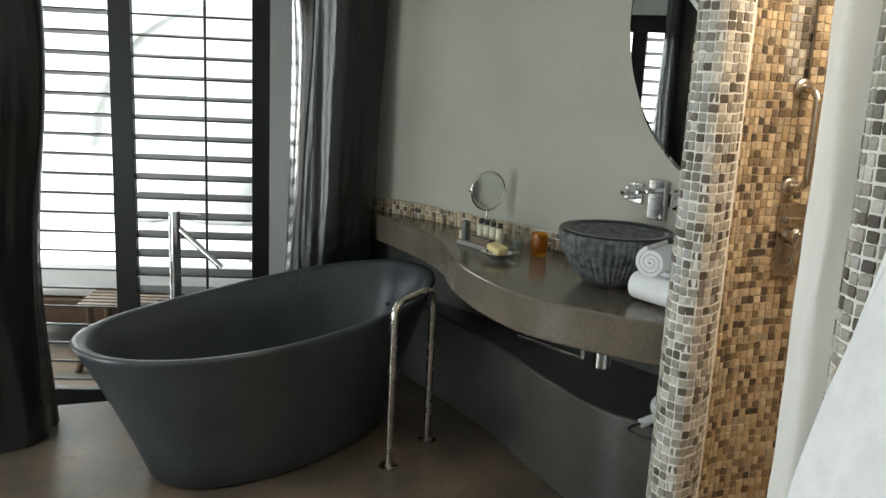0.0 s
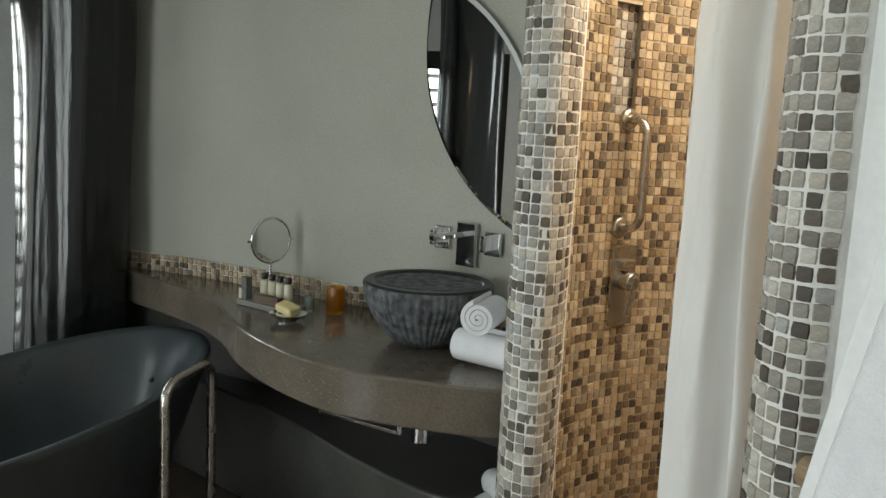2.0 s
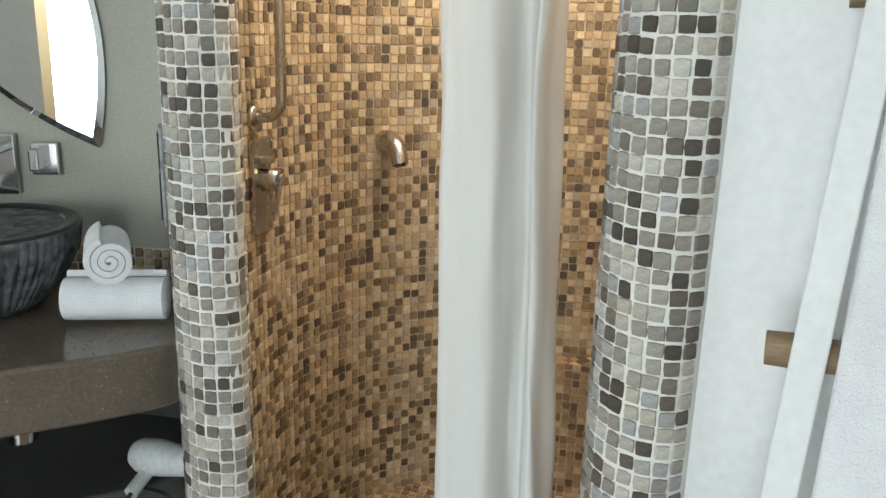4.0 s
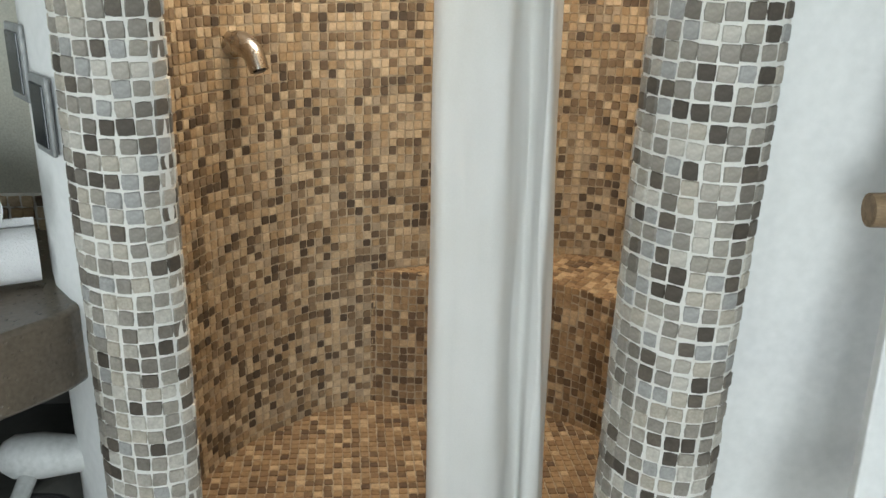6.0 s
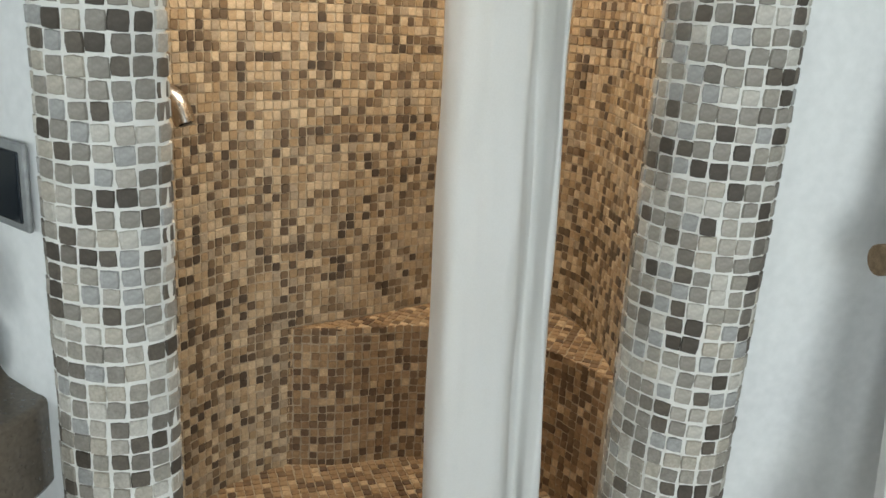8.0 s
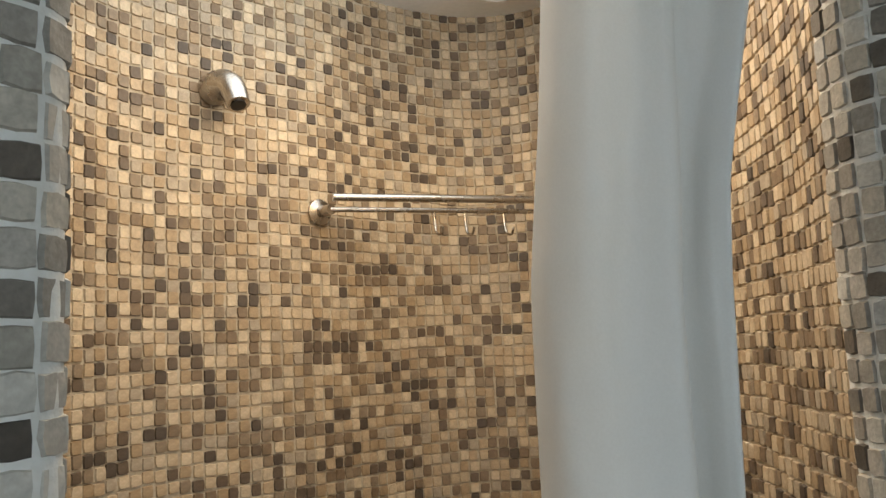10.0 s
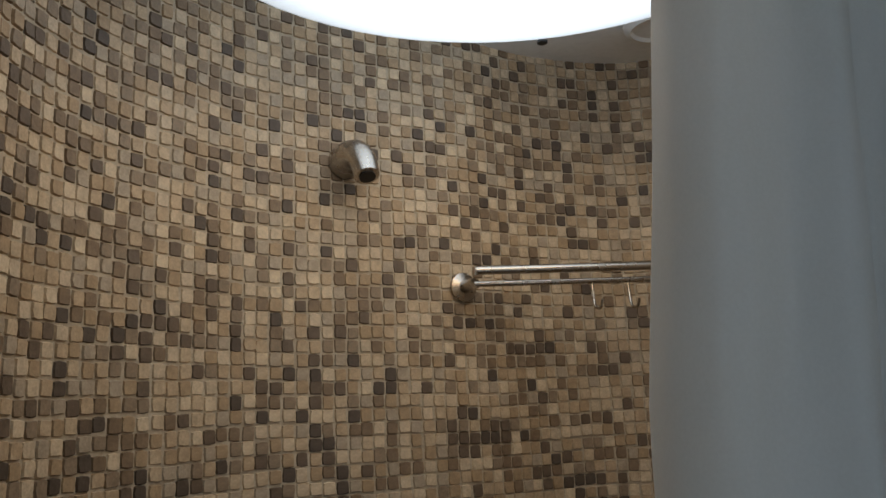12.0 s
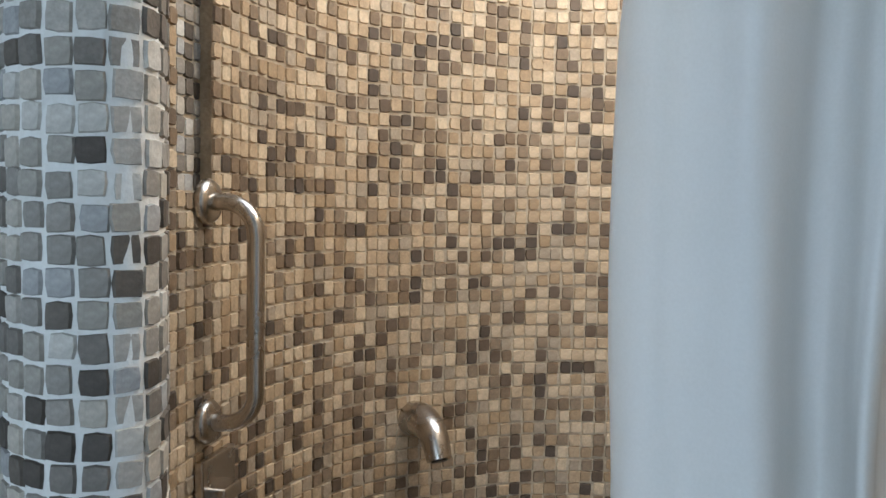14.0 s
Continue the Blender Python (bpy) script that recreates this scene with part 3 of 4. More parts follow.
wall_strip("vanity_lining", inset[::-1], 0.43, 0.72, 0.01, "dark_plaster", "dark cement wall lining below the counter")
splash_line = [(x + 0.010, y - 0.014) for x, y in VANITY if x > -2.7]
splash = wall_strip("splashback", splash_line[::-1], 0.85, 0.925, 0.012, "grout_grey", "low mosaic splashback along the vanity counter")


def basin(at):
    root = empty("stone_basin", Matrix.Translation(at))
    tagged(root, "black stone vessel basin with a chiselled outside", "basin")
    R = 0.215
    prof = [(0.085, 0), (0.10, 0.004), (0.135, 0.035), (0.170, 0.085), (0.198, 0.14), (R, 0.19)]
    root.scale = (1, 1, 1.03)

    def groove(a, z):
        return 1 + 0.062 * abs(math.sin(a * 27 + 0.5 * math.sin(z * 35 + a * 3) + 1.3 * math.sin(a * 5))) ** 0.7 * (1 if z < 0.185 else 0.2) + 0.012 * noise.noise((a * 9, z * 45, 2))
    lathe("shell", [(r, z) for r, z in prof] + [(R, 0.196)], "basin_out", root, n=240, wob=groove)
    lathe("bowl", [(R - 0.002, 0.185), (R + 0.001, 0.197), (R - 0.004, 0.203), (R - 0.03, 0.203), (R - 0.038, 0.196), (R - 0.05, 0.15), (0.12, 0.07), (0.05, 0.035), (0.02, 0.032)], "basin_in", root, n=64)
    return root


basin((-1.11, 0.0, 0.85))

wall_d = Vector((0.61, 0.37, 0)).normalized()
wall_n = Vector((wall_d.y, -wall_d.x, 0))


def on_wall(s, z, out=0.0):
    p = Vector((-1.339, 0.220, 0)) + wall_d * s + wall_n * (out + 0.004)
    return Vector((p.x, p.y, z))


def wall_frame(s, z, out=0.0):
    m = Matrix((wall_d, wall_n * -1, Vector((0, 0, 1)))).transposed().to_4x4()
    m.translation = on_wall(s, z, out)
    return m


TAP_S, MIR_S = 0.015, 0.045


def basin_mixer():
    root = empty("basin_mixer", wall_frame(TAP_S, 1.155))
    tagged(root, "chrome wall-mounted basin mixer with two square lever handles", "tap")
    box("back_plate", (0, -0.008, -0.01), (0.085, 0.016, 0.16), "chrome", root, 0.004)
    box("spout", (0, -0.11, 0.03), (0.03, 0.21, 0.022), "chrome", root, 0.006)
    for x in (-0.11, 0.115):
        box("handle_plate", (x, -0.007, 0.005), (0.07, 0.014, 0.085), "chrome", root, 0.004)
        box("lever", (x - 0.012, -0.035, 0.008), (0.026, 0.05, 0.06), "chrome", root, 0.006)
    return root


basin_mixer()


def leaf_mirror():
    """Pointed oval mirror with a bevelled rim."""
    root = empty("wall_mirror", wall_frame(MIR_S, 1.648, 0.016))
    tagged(root, "unframed leaf-shaped mirror glass on the plaster wall", "mirror")
    H, W = 0.510, 0.205

    def outline(k):
        pts = []
        for i in range(81):
            t = -1 + 2 * i / 80
            pts.append(((W * (1 - abs(t) ** 2.1)) * k, 0, H * t * k))
        return pts + [(-x, 0, z) for x, _, z in pts[-2:0:-1]]
    turn = Matrix.Rotation(radians(-26.6), 4, 'Y')
    bm = bmesh.new()
    o = [bm.verts.new(turn @ Vector(p)) for p in outline(1.0)]
    i2 = [bm.verts.new(turn @ Vector((p[0], -0.005, p[2]))) for p in outline(0.94)]
    b = [bm.verts.new(turn @ Vector((p[0], 0.006, p[2]))) for p in outline(1.0)]
    n = len(o)
    for a, c in ((o, i2), (b, o)):
        for j in range(n):
            bm.faces.new((a[j], a[(j + 1) % n], c[(j + 1) % n], c[j]))
    bm.faces.new(i2)
    bm.faces.new(b[::-1])
    finish(bm, "glass", "mirror", root, angle=2)
    return root


leaf_mirror()


def rolled_towel(m, length, r, label):
    root = empty("rolled_towel", m)
    tagged(root, label, "towel", group="rolled towels on the counter")
    bm = bmesh.new()
    turns, n = 3.2, 90
    pts = []
    for i in range(n + 1):
        t = i / n
        a = 2 * math.pi * turns * t
        rr = r * (0.14 + 0.86 * t)
        pts.append((rr * math.cos(a), rr * math.sin(a)))
    th = r * 0.24
    secs = []
    for xx in (0, 0.012, length - 0.012, length):
        k = 0.0 if 0 < xx < length else -0.012
        row = []
        for (y, z) in pts:
            d = math.hypot(y, z)
            row.append((bm.verts.new((xx, y * (1 + k), z * (1 + k))), bm.verts.new((xx, y * (d - th) / d if d > th else 0.0005, z * (d - th) / d if d > th else 0.0005))))
        secs.append(row)
    for a, b in zip(secs, secs[1:]):
        for i in range(n):
            bm.faces.new((a[i][0], a[i + 1][0], b[i + 1][0], b[i][0]))
            bm.faces.new((a[i + 1][1], a[i][1], b[i][1], b[i + 1][1]))
    for s, f in ((secs[0], 1), (secs[-1], -1)):
        for i in range(n):
            q = (s[i][0], s[i][1], s[i + 1][1], s[i + 1][0])
            bm.faces.new(q if f > 0 else q[::-1])
    for i in (0, n):
        for a, b in zip(secs, secs[1:]):
            bm.faces.new((a[i][0], b[i][0], b[i][1], a[i][1]))
    finish(bm, "roll", "terry", root, angle=60)
    return root


rolled_towel(pose(-0.87, 0.02, 0.85 + 0.062, 0, 0, 32), 0.22, 0.061, "white terry hand towel rolled up on the counter")
rolled_towel(pose(-0.70, 0.0, 0.85 + 0.062 + 0.112, 0, 0, 138), 0.17, 0.056, "white terry towel rolled up on another towel")


def vanity_mirror(at):
    root = empty("magnifying_mirror", Matrix.Translation(at) @ Matrix.Rotation(radians(-66), 4, 'Z'))
    tagged(root, "round chrome magnifying mirror on a slim stand", "mirror")
    lathe("foot", [(0.055, 0), (0.055, 0.006), (0.012, 0.014), (0.006, 0.018)], "chrome", root, n=32)
    tube("stem", [(0, 0, 0.01), (0, 0, 0.145)], 0.005, "chrome", root)
    R, zc = 0.088, 0.235
    tube("rim", [(R * math.cos(a), 0, zc + R * math.sin(a)) for a in (2 * math.pi * i / 48 for i in range(49))], 0.006, "chrome", root, 8)
    bm = bmesh.new()
    bmesh.ops.create_cone(bm, cap_ends=True, segments=48, radius1=R, radius2=R, depth=0.006, matrix=pose(0, 0, zc, 90, 0, 0))
    finish(bm, "glass", "mirror", root)
    for s in (-1, 1):
        tube("pivot", [(s * R, 0, zc), (s * (R + 0.016), 0, zc)], 0.005, "chrome", root, 8)
    return root


vanity_mirror((-1.85, -0.395, 0.85))


def amenities(at):
    m = Matrix.Translation(at) @ Matrix.Rotation(radians(32), 4, 'Z')
    tray = box("amenity_tray", (0, 0, 0.0), (0.27, 0.11, 0.024), "tray", None, 0.004)
    tray.matrix_world = m @ Matrix.Translation((0, 0, 0.012))
    tagged(tray, "grey rectangular tray holding toiletries", "tray")
    for i in range(4):
        b = empty("toiletry_bottle", m @ Matrix.Translation((-0.06 + i * 0.044, 0.02, 0.024)))
        tagged(b, "small cream toiletry bottle with a black cap", "bottle", group="toiletry bottles")
        lathe("bottle", [(0.016, 0), (0.017, 0.004), (0.017, 0.072), (0.010, 0.078)], "lotion", b, n=20)
        lathe("lid", [(0.011, 0.078), (0.012, 0.08), (0.012, 0.098), (0.010, 0.1)], "cap", b, n=20)
    for x, w, h, mt in ((-0.105, 0.03, 0.085, "card"), (-0.12, 0.026, 0.04, "lotion"), (0.02, 0.13, 0.03, "brown_wood")):
        c = box("toiletry_carton", (0, 0, 0), (w, 0.03, h), mt, None, 0.002)
        c.matrix_world = m @ Matrix.Translation((x, -0.03, 0.024 + h / 2))
        tagged(c, "small plain carton of toiletries on the tray", "box", group="toiletry cartons")


amenities((-1.68, -0.42, 0.85))


def soap_dish(at):
    d = lathe("soap_dish", [(0.03, 0), (0.032, 0.008), (0.045, 0.014), (0.066, 0.026), (0.068, 0.029), (0.064, 0.029), (0.042, 0.018), (0.01, 0.015)], "chrome", None, (0, 0, 0), 36)
    d.location = at
    tagged(d, "round chrome soap dish", "dish")
    s = box("soap_bar", (0, 0, 0), (0.085, 0.055, 0.03), "soap", None, 0.009)
    s.matrix_world = Matrix.Translation((at[0], at[1], at[2] + 0.045)) @ pose(0, 0, 0, 12, 10, 30)
    tagged(s, "pale yellow wrapped soap bar on the dish", "soap")


soap_dish((-1.47, -0.395, 0.85))


def tumbler(at, mat, label, h=0.1, r=0.038):
    g = lathe("tumbler", [(r * 0.8, 0), (r * 0.88, 0.004), (r, h * 0.5), (r * 0.9, h), (r * 0.84, h), (r * 0.93, h * 0.5), (r * 0.8, 0.012), (0.002, 0.012)], mat, None, (0, 0, 0), 32)
    g.location = at
    tagged(g, label, "glass")


tumbler((-1.56, -0.20, 0.85), "amber", "round amber glass tumbler against the splashback")
tumbler((-1.60, -0.29, 0.85), "clear", "small pale green glass by the toiletries", 0.06, 0.02)


def under_counter():
    root = empty("towel_bar", pose(-0.965, -0.14, 0.705, 0, 0, 38))
    tagged(root, "square chrome towel bar fixed under the counter", "towel bar")
    box("bracket", (0, 0, -0.004), (0.05, 0.03, 0.008), "chrome", root, 0.002)
    box("post", (0.012, 0, -0.055), (0.014, 0.014, 0.11), "chrome", root, 0.002)
    box("bar", (-0.15, 0, -0.105), (0.32, 0.012, 0.012), "chrome", root, 0.002)
    t = empty("bottle_trap", Matrix.Translation((-0.98, -0.05, 0.56)))
    tagged(t, "chrome bottle trap below the basin", "waste pipe")
    lathe("trap", [(0.02, 0.16), (0.02, 0.07), (0.034, 0.06), (0.034, 0.0), (0.02, -0.01), (0.0, -0.01)], "chrome", t, n=28)
    d = empty("hair_dryer", pose(-0.70, 0.135, 0.49, 0, 0, 12))
    tagged(d, "white and black hair dryer lying on the dark shelf", "hair dryer")
    lathe_ob = lathe("barrel", [(0.0, -0.004), (0.03, 0.0), (0.042, 0.02), (0.045, 0.07), (0.034, 0.15), (0.036, 0.2), (0.03, 0.2)], "dryer", d, n=28)
    lathe_ob.matrix_local = pose(-0.10, 0, 0.0, 0, 90, 0)
    tube("handle", [(-0.05, 0, -0.02), (-0.055, -0.09, -0.05)], 0.017, "dryer", d)
    tube("cable", spline([(-0.055, -0.09, -0.05), (-0.03, -0.15, -0.056), (0.05, -0.12, -0.056), (0.02, -0.06, -0.056), (-0.08, -0.05, -0.056)], 6), 0.005, "cap", d, 8)


under_counter()


def socket(y, z, name):
    p0, p1 = Vector((-0.60, 0.075, 0)), Vector((-0.655, 0.13, 0))
    d = (p1 - p0).normalized()
    n = Vector((-d.y, d.x, 0))
    if n.x > 0:
        n = -n
    m = Matrix((d, n, Vector((0, 0, 1)))).transposed().to_4x4()
    m.translation = p0 + d * y + n * 0.001 + Vector((0, 0, z))
    root = empty(name, m)
    tagged(root, "dark glass switch plate in a grey frame on the wall", "switch", group="switch plates")
    box("frame", (0, 0.004, 0), (0.085, 0.009, 0.125), "frame_grey", root, 0.004)
    box("plate", (0, 0.009, 0), (0.062, 0.006, 0.10), "plate", root, 0.002)


socket(0.0, 1.17, "switch_plate")
socket(0.10, 1.24, "switch_plate")

# ---- towel ladder ----
def ladder_y(z):
    return -0.089 + (z - 1.13) * 0.20


def ladder():
    root = empty("towel_ladder", Matrix.Translation((0.93, 0, 0)))
    tagged(root, "white wooden towel ladder with pale branch rungs", "ladder")
    for side in (-1, 1):
        bm = bmesh.new()
        add_box(bm, (side * 0.264, -0.028, 0.87), (0.044, 0.024, 1.74))
        for v in bm.verts:
            v.co.y += ladder_y(v.co.z)
            v.co.x += side * 0.055 * (1.13 - v.co.z)
        finish(bm, "side_rail", "white", root, smooth=False, bevel=0.003)
    for z in (0.21, 0.67, 1.13, 1.59):
        y = ladder_y(z)
        half = 0.318 + 0.08 * (1.13 - z)
        pts = [(half * (i / 6 - 1), y + 0.002 * math.sin(i * 1.7), z + 0.003 * math.sin(i)) for i in range(13)]
        tube("rung", pts, [0.023 + 0.0015 * math.sin(i * 2.1) for i in range(13)], "rung", root, 14)
    return root


ladder()


def hung_towel():
    """A bath towel folded over the third rung and hanging down both sides."""
    bm = bmesh.new()
    nx, rows = 40, []
    path = [(ladder_y(z) - 0.036 - 0.03 * min(1.0, (1.6 - z) * 2), z) for z in [0.62 + 0.1 * i for i in range(10)]] + [(ladder_y(1.59) + dy, 1.59 + dz) for dy, dz in ((-0.034, 0.0), (-0.022, 0.026), (0.0, 0.034), (0.02, 0.022), (0.026, 0.0))] + [(ladder_y(z) + 0.028, z) for z in (1.5, 1.4, 1.25, 1.1)]
    for y, z in path:
        row = []
        for i in range(nx + 1):
            u = i / nx
            x = 0.715 + 0.38 * u
            fall = max(0.0, 1.62 - z)
            w = 0.012 * math.sin(u * 11 + 1) * min(1, fall * 1.6) + 0.01 * noise.noise((u * 5, z * 2, 4)) * min(1, fall)
            x -= 0.03 * min(1, fall / 0.9) * (1 - u)
            row.append(bm.verts.new((x, y - (0.0 if y > ladder_y(z) else abs(w)), z)))
        rows.append(row)
    for a, b in zip(rows, rows[1:]):
        for i in range(nx):
            bm.faces.new((a[i], a[i + 1], b[i + 1], b[i]))
    ob = finish(bm, "bath_towel", "terry", angle=80)
    md = ob.modifiers.new("thickness", 'SOLIDIFY')
    md.thickness, md.offset = 0.009, 1
    return tagged(ob, "white terry bath towel hung over a ladder rung", "towel")


hung_towel()


# ---- shower fittings ----
def curtain():
    root = empty("shower_curtain", Matrix.Translation((0.120, 0.15, 0)))
    tagged(root, "white shower curtain gathered to one side on a rail", "curtain")
    folds = [(-0.118, 0.03), (-0.117, 0.0), (-0.104, -0.022), (-0.085, -0.031), (-0.062, -0.03), (-0.04, -0.036), (-0.016, -0.042), (0.0, -0.034), (0.012, -0.008), (0.022, 0.022), (0.034, 0.034), (0.046, 0.022), (0.054, 0.0), (0.062, -0.012), (0.071, 0.0), (0.078, 0.035), (0.088, 0.075), (0.075, 0.095), (0.04, 0.08), (0.0, 0.065), (-0.05, 0.055)]
    prof = spline([(x, y, 0) for x, y in folds], 10)
    bm = bmesh.new()
    rows, n = [], 70
    top = 2.175
    for i in range(n + 1):
        z = 0.09 + (top - 0.09) * i / n
        row = []
        for j, p in enumerate(prof):
            u = j / len(prof)
            k = 1.0 + 0.10 * noise.noise((u * 3, z * 0.7, 1)) + 0.10 * (1 - z / top) + (0.55 * max(0.0, (z - 1.85) / 0.325) if p.x > 0 else 0.0)
            wx = 0.022 * max(0.0, 1.5 - z) + 0.08 * max(0.0, z - 1.75) + 0.010 * noise.noise((u * 4, z * 1.1, 5)) + 0.006 * noise.noise((u * 11, z * 3.2, 9))
            wy = 0.014 * noise.noise((u * 4, z * 1.1, 8)) + 0.012 * noise.noise((u * 7 + z * 1.5, z * 2.6, 3)) + 0.004 * noise.noise((u * 16, z * 6, 4))
            row.append(bm.verts.new((p.x * k + wx, p.y * (1.0 if z < 1.8 else 1.0 - 0.25 * (z - 1.8) / 0.3) + wy, z)))
        rows.append(row)
    for a, b in zip(rows, rows[1:]):
        for j in range(len(prof) - 1):
            bm.faces.new((a[j], a[j + 1], b[j + 1], b[j]))
    ob = finish(bm, "cloth", "curtain", root, angle=80)
    md = ob.modifiers.new("thickness", 'SOLIDIFY')
    md.thickness = 0.0016
    for x in (-0.06, -0.02, 0.03, 0.07, 0.11):
        pts = [(x + 0.002 * i, 0.0 + 0.022 * math.sin(a), 2.21 + 0.028 * math.cos(a)) for i, a in enumerate(radians(q) for q in range(-20, 230, 25))]
        tube("hook", pts + [(x + 0.02, -0.02, 2.16)], 0.0022, "steel", root, 6)
    rod = empty("curtain_rod", Matrix.Translation((0, 0.15, 2.215)))
    tagged(rod, "bronze-toned steel curtain rod across the shower entrance", "curtain rod")
    tube("rod", [(-0.46, 0.0, 0), (0.37, 0.0, 0)], 0.013, "steel", rod, 14)
    f = lathe("flange", [(0.045, 0), (0.045, 0.006), (0.03, 0.012), (0.014, 0.016)], "steel", rod, n=28)
    f.matrix_local = pose(0.352, 0, 0, 0, -90, 0)
    return root


curtain()


def shower_normal(x, y):
    best = min(range(1, len(SHOWER) - 1), key=lambda i: (SHOWER[i].x - x) ** 2 + (SHOWER[i].y - y) ** 2)
    d = (SHOWER[best + 1] - SHOWER[best - 1]).normalized()
    n = Vector((d.y, -d.x, 0))
    return SHOWER[best].copy(), n, d


def on_shower(x, y, z):
    p, n, d = shower_normal(x, y)
    m = Matrix((n.cross(Vector((0, 0, 1))) * -1, n, Vector((0, 0, 1)))).transposed().to_4x4()
    m.translation = p + n * 0.006 + Vector((0, 0, z))
    return m


def grab_bar():
    root = empty("grab_bar", on_shower(-0.63, 0.41, 0))
    tagged(root, "brushed steel vertical grab bar on the mosaic wall", "grab bar")
    z0, z1, out, r = 1.30, 1.61, 0.075, 0.045
    pts = [(0, 0, z0), (0, out - r, z0)] + [(0, out - r + r * math.sin(a), z0 + r - r * math.cos(a)) for a in (radians(q) for q in range(15, 91, 15))]
    pts += [(0, out, (z0 + z1) / 2)] + [(0, out - r + r * math.cos(a), z1 - r + r * math.sin(a)) for a in (radians(q) for q in range(0, 91, 15))] + [(0, 0, z1)]
    tube("bar", pts, 0.0125, "steel", root, 18)
    for z in (z0, z1):
        f = lathe("flange", [(0.032, 0), (0.032, 0.006), (0.028, 0.012), (0.015, 0.015)], "steel", root, n=28)
        f.matrix_local = pose(0, 0, z, -90, 0, 0)
    return root


grab_bar()


def mixer():
    root = empty("shower_mixer", on_shower(-0.64, 0.425, 1.13))
    tagged(root, "brushed steel shower mixer plate with a lever", "shower valve")
    box("plate", (0, 0.006, 0), (0.10, 0.014, 0.24), "steel", root, 0.003)
    box("diverter", (0, 0.02, 0.065), (0.055, 0.03, 0.022), "steel", root, 0.004)
    lathe_ob = lathe("hub", [(0.028, 0), (0.028, 0.04), (0.024, 0.044)], "steel", root, n=28)
    lathe_ob.matrix_local = pose(0, 0.012, 0.015, -90, 0, 0)
    lever = box("lever", (0, 0, -0.05), (0.022, 0.012, 0.125), "chrome", root, 0.004)
    lever.matrix_local = pose(0.0, 0.06, 0.02, -12, 0, 0)
    return root


mixer()


def spout(name, x, y, z, label, long=0.12):
    root = empty(name, on_shower(x, y, z))
    tagged(root, label, "shower head", group="shower nozzles")
    pts = spline([(0, -0.002, 0), (0, long * 0.35, 0.004), (0, long * 0.75, -0.012), (0, long, -0.055)], 5)
    k = len(pts)
    tube("nozzle", pts, [0.036 - 0.012 * (i / (k - 1)) for i in range(k)], "steel", root, 24)
    tube("outlet", [(0, long - 0.002, -0.052), (0, long + 0.001, -0.058)], 0.0155, "cap", root, 18)


spout("body_spout", -0.585, 0.945, 1.185, "brushed steel curved body spout on the mosaic wall", 0.10)
spout("wall_shower_nozzle", -0.235, 1.24, 2.265, "brushed steel curved shower head high on the wall", 0.10)


def soap_rail():
    p0, n0, _ = shower_normal(-0.005, 1.345)
    p1, n1, _ = shower_normal(0.64, 1.30)
    z = 2.022
    a, b = p0 + n0 * 0.05 + Vector((0, 0, z)), p1 + n1 * 0.04 + Vector((0, 0, z))
    o = (a + b) / 2
    root = empty("towel_rail", Matrix.Translation(o))
    tagged(root, "brushed steel double rail with hooks across the mosaic corner", "rail")
    for off, zz, r in ((Vector((0, 0, 0)), 0.0, 0.006), (Vector((0, -0.035, 0)), 0.022, 0.009)):
        tube("bar", [a - o + off + Vector((0, 0, zz)), b - o + off + Vector((0, 0, zz))], r, "steel", root, 12)
    for p, n, q in ((p0, n0, a), (p1, n1, b)):
        f = lathe("flange", [(0.03, 0), (0.03, 0.007), (0.014, 0.012), (0.012, 0.05)], "steel", root, n=24)
        m = n.to_track_quat('Z', 'Y').to_matrix().to_4x4()
        m.translation = p + n * 0.005 + Vector((0, 0, z)) - o
        f.matrix_local = m
    for t in (0.42, 0.55, 0.72):
        c = a.lerp(b, t) - o
        tube("hook", spline([c + Vector(v) for v in ((0, 0, 0), (0, -0.004, -0.03), (0, -0.014, -0.055), (0.006, -0.03, -0.06), (0.008, -0.04, -0.045))], 4), 0.003, "steel", root, 8)


soap_rail()


def ceiling_bowl():
    root = empty("ceiling_lamp", Matrix.Translation((0.04, 0.72, 2.58)))
    tagged(root, "large glowing white oval ceiling lamp bowl", "ceiling lamp")
    bm = bmesh.new()
    rings = []
    for i in range(13):
        t = math.pi / 2 * i / 12
        rings.append([bm.verts.new((0.60 * math.cos(t) * math.cos(a), 0.565 * math.cos(t) * math.sin(a), -0.135 * math.sin(t) - 0.004)) for a in (2 * math.pi * k / 56 for k in range(56))] if i < 12 else [])
    for a, b in zip(rings[:11], rings[1:12]):
        for k in range(56):
            bm.faces.new((a[k], a[(k + 1) % 56], b[(k + 1) % 56], b[k]))
    bm.faces.new(rings[11])
    finish(bm, "bowl", "opal", root, angle=80).visible_shadow = False
    lathe("screw", [(0.011, 0), (0.011, -0.005), (0.004, -0.008), (0, -0.008)], "cap", root, (0.14, 0.50, -0.063), 16)


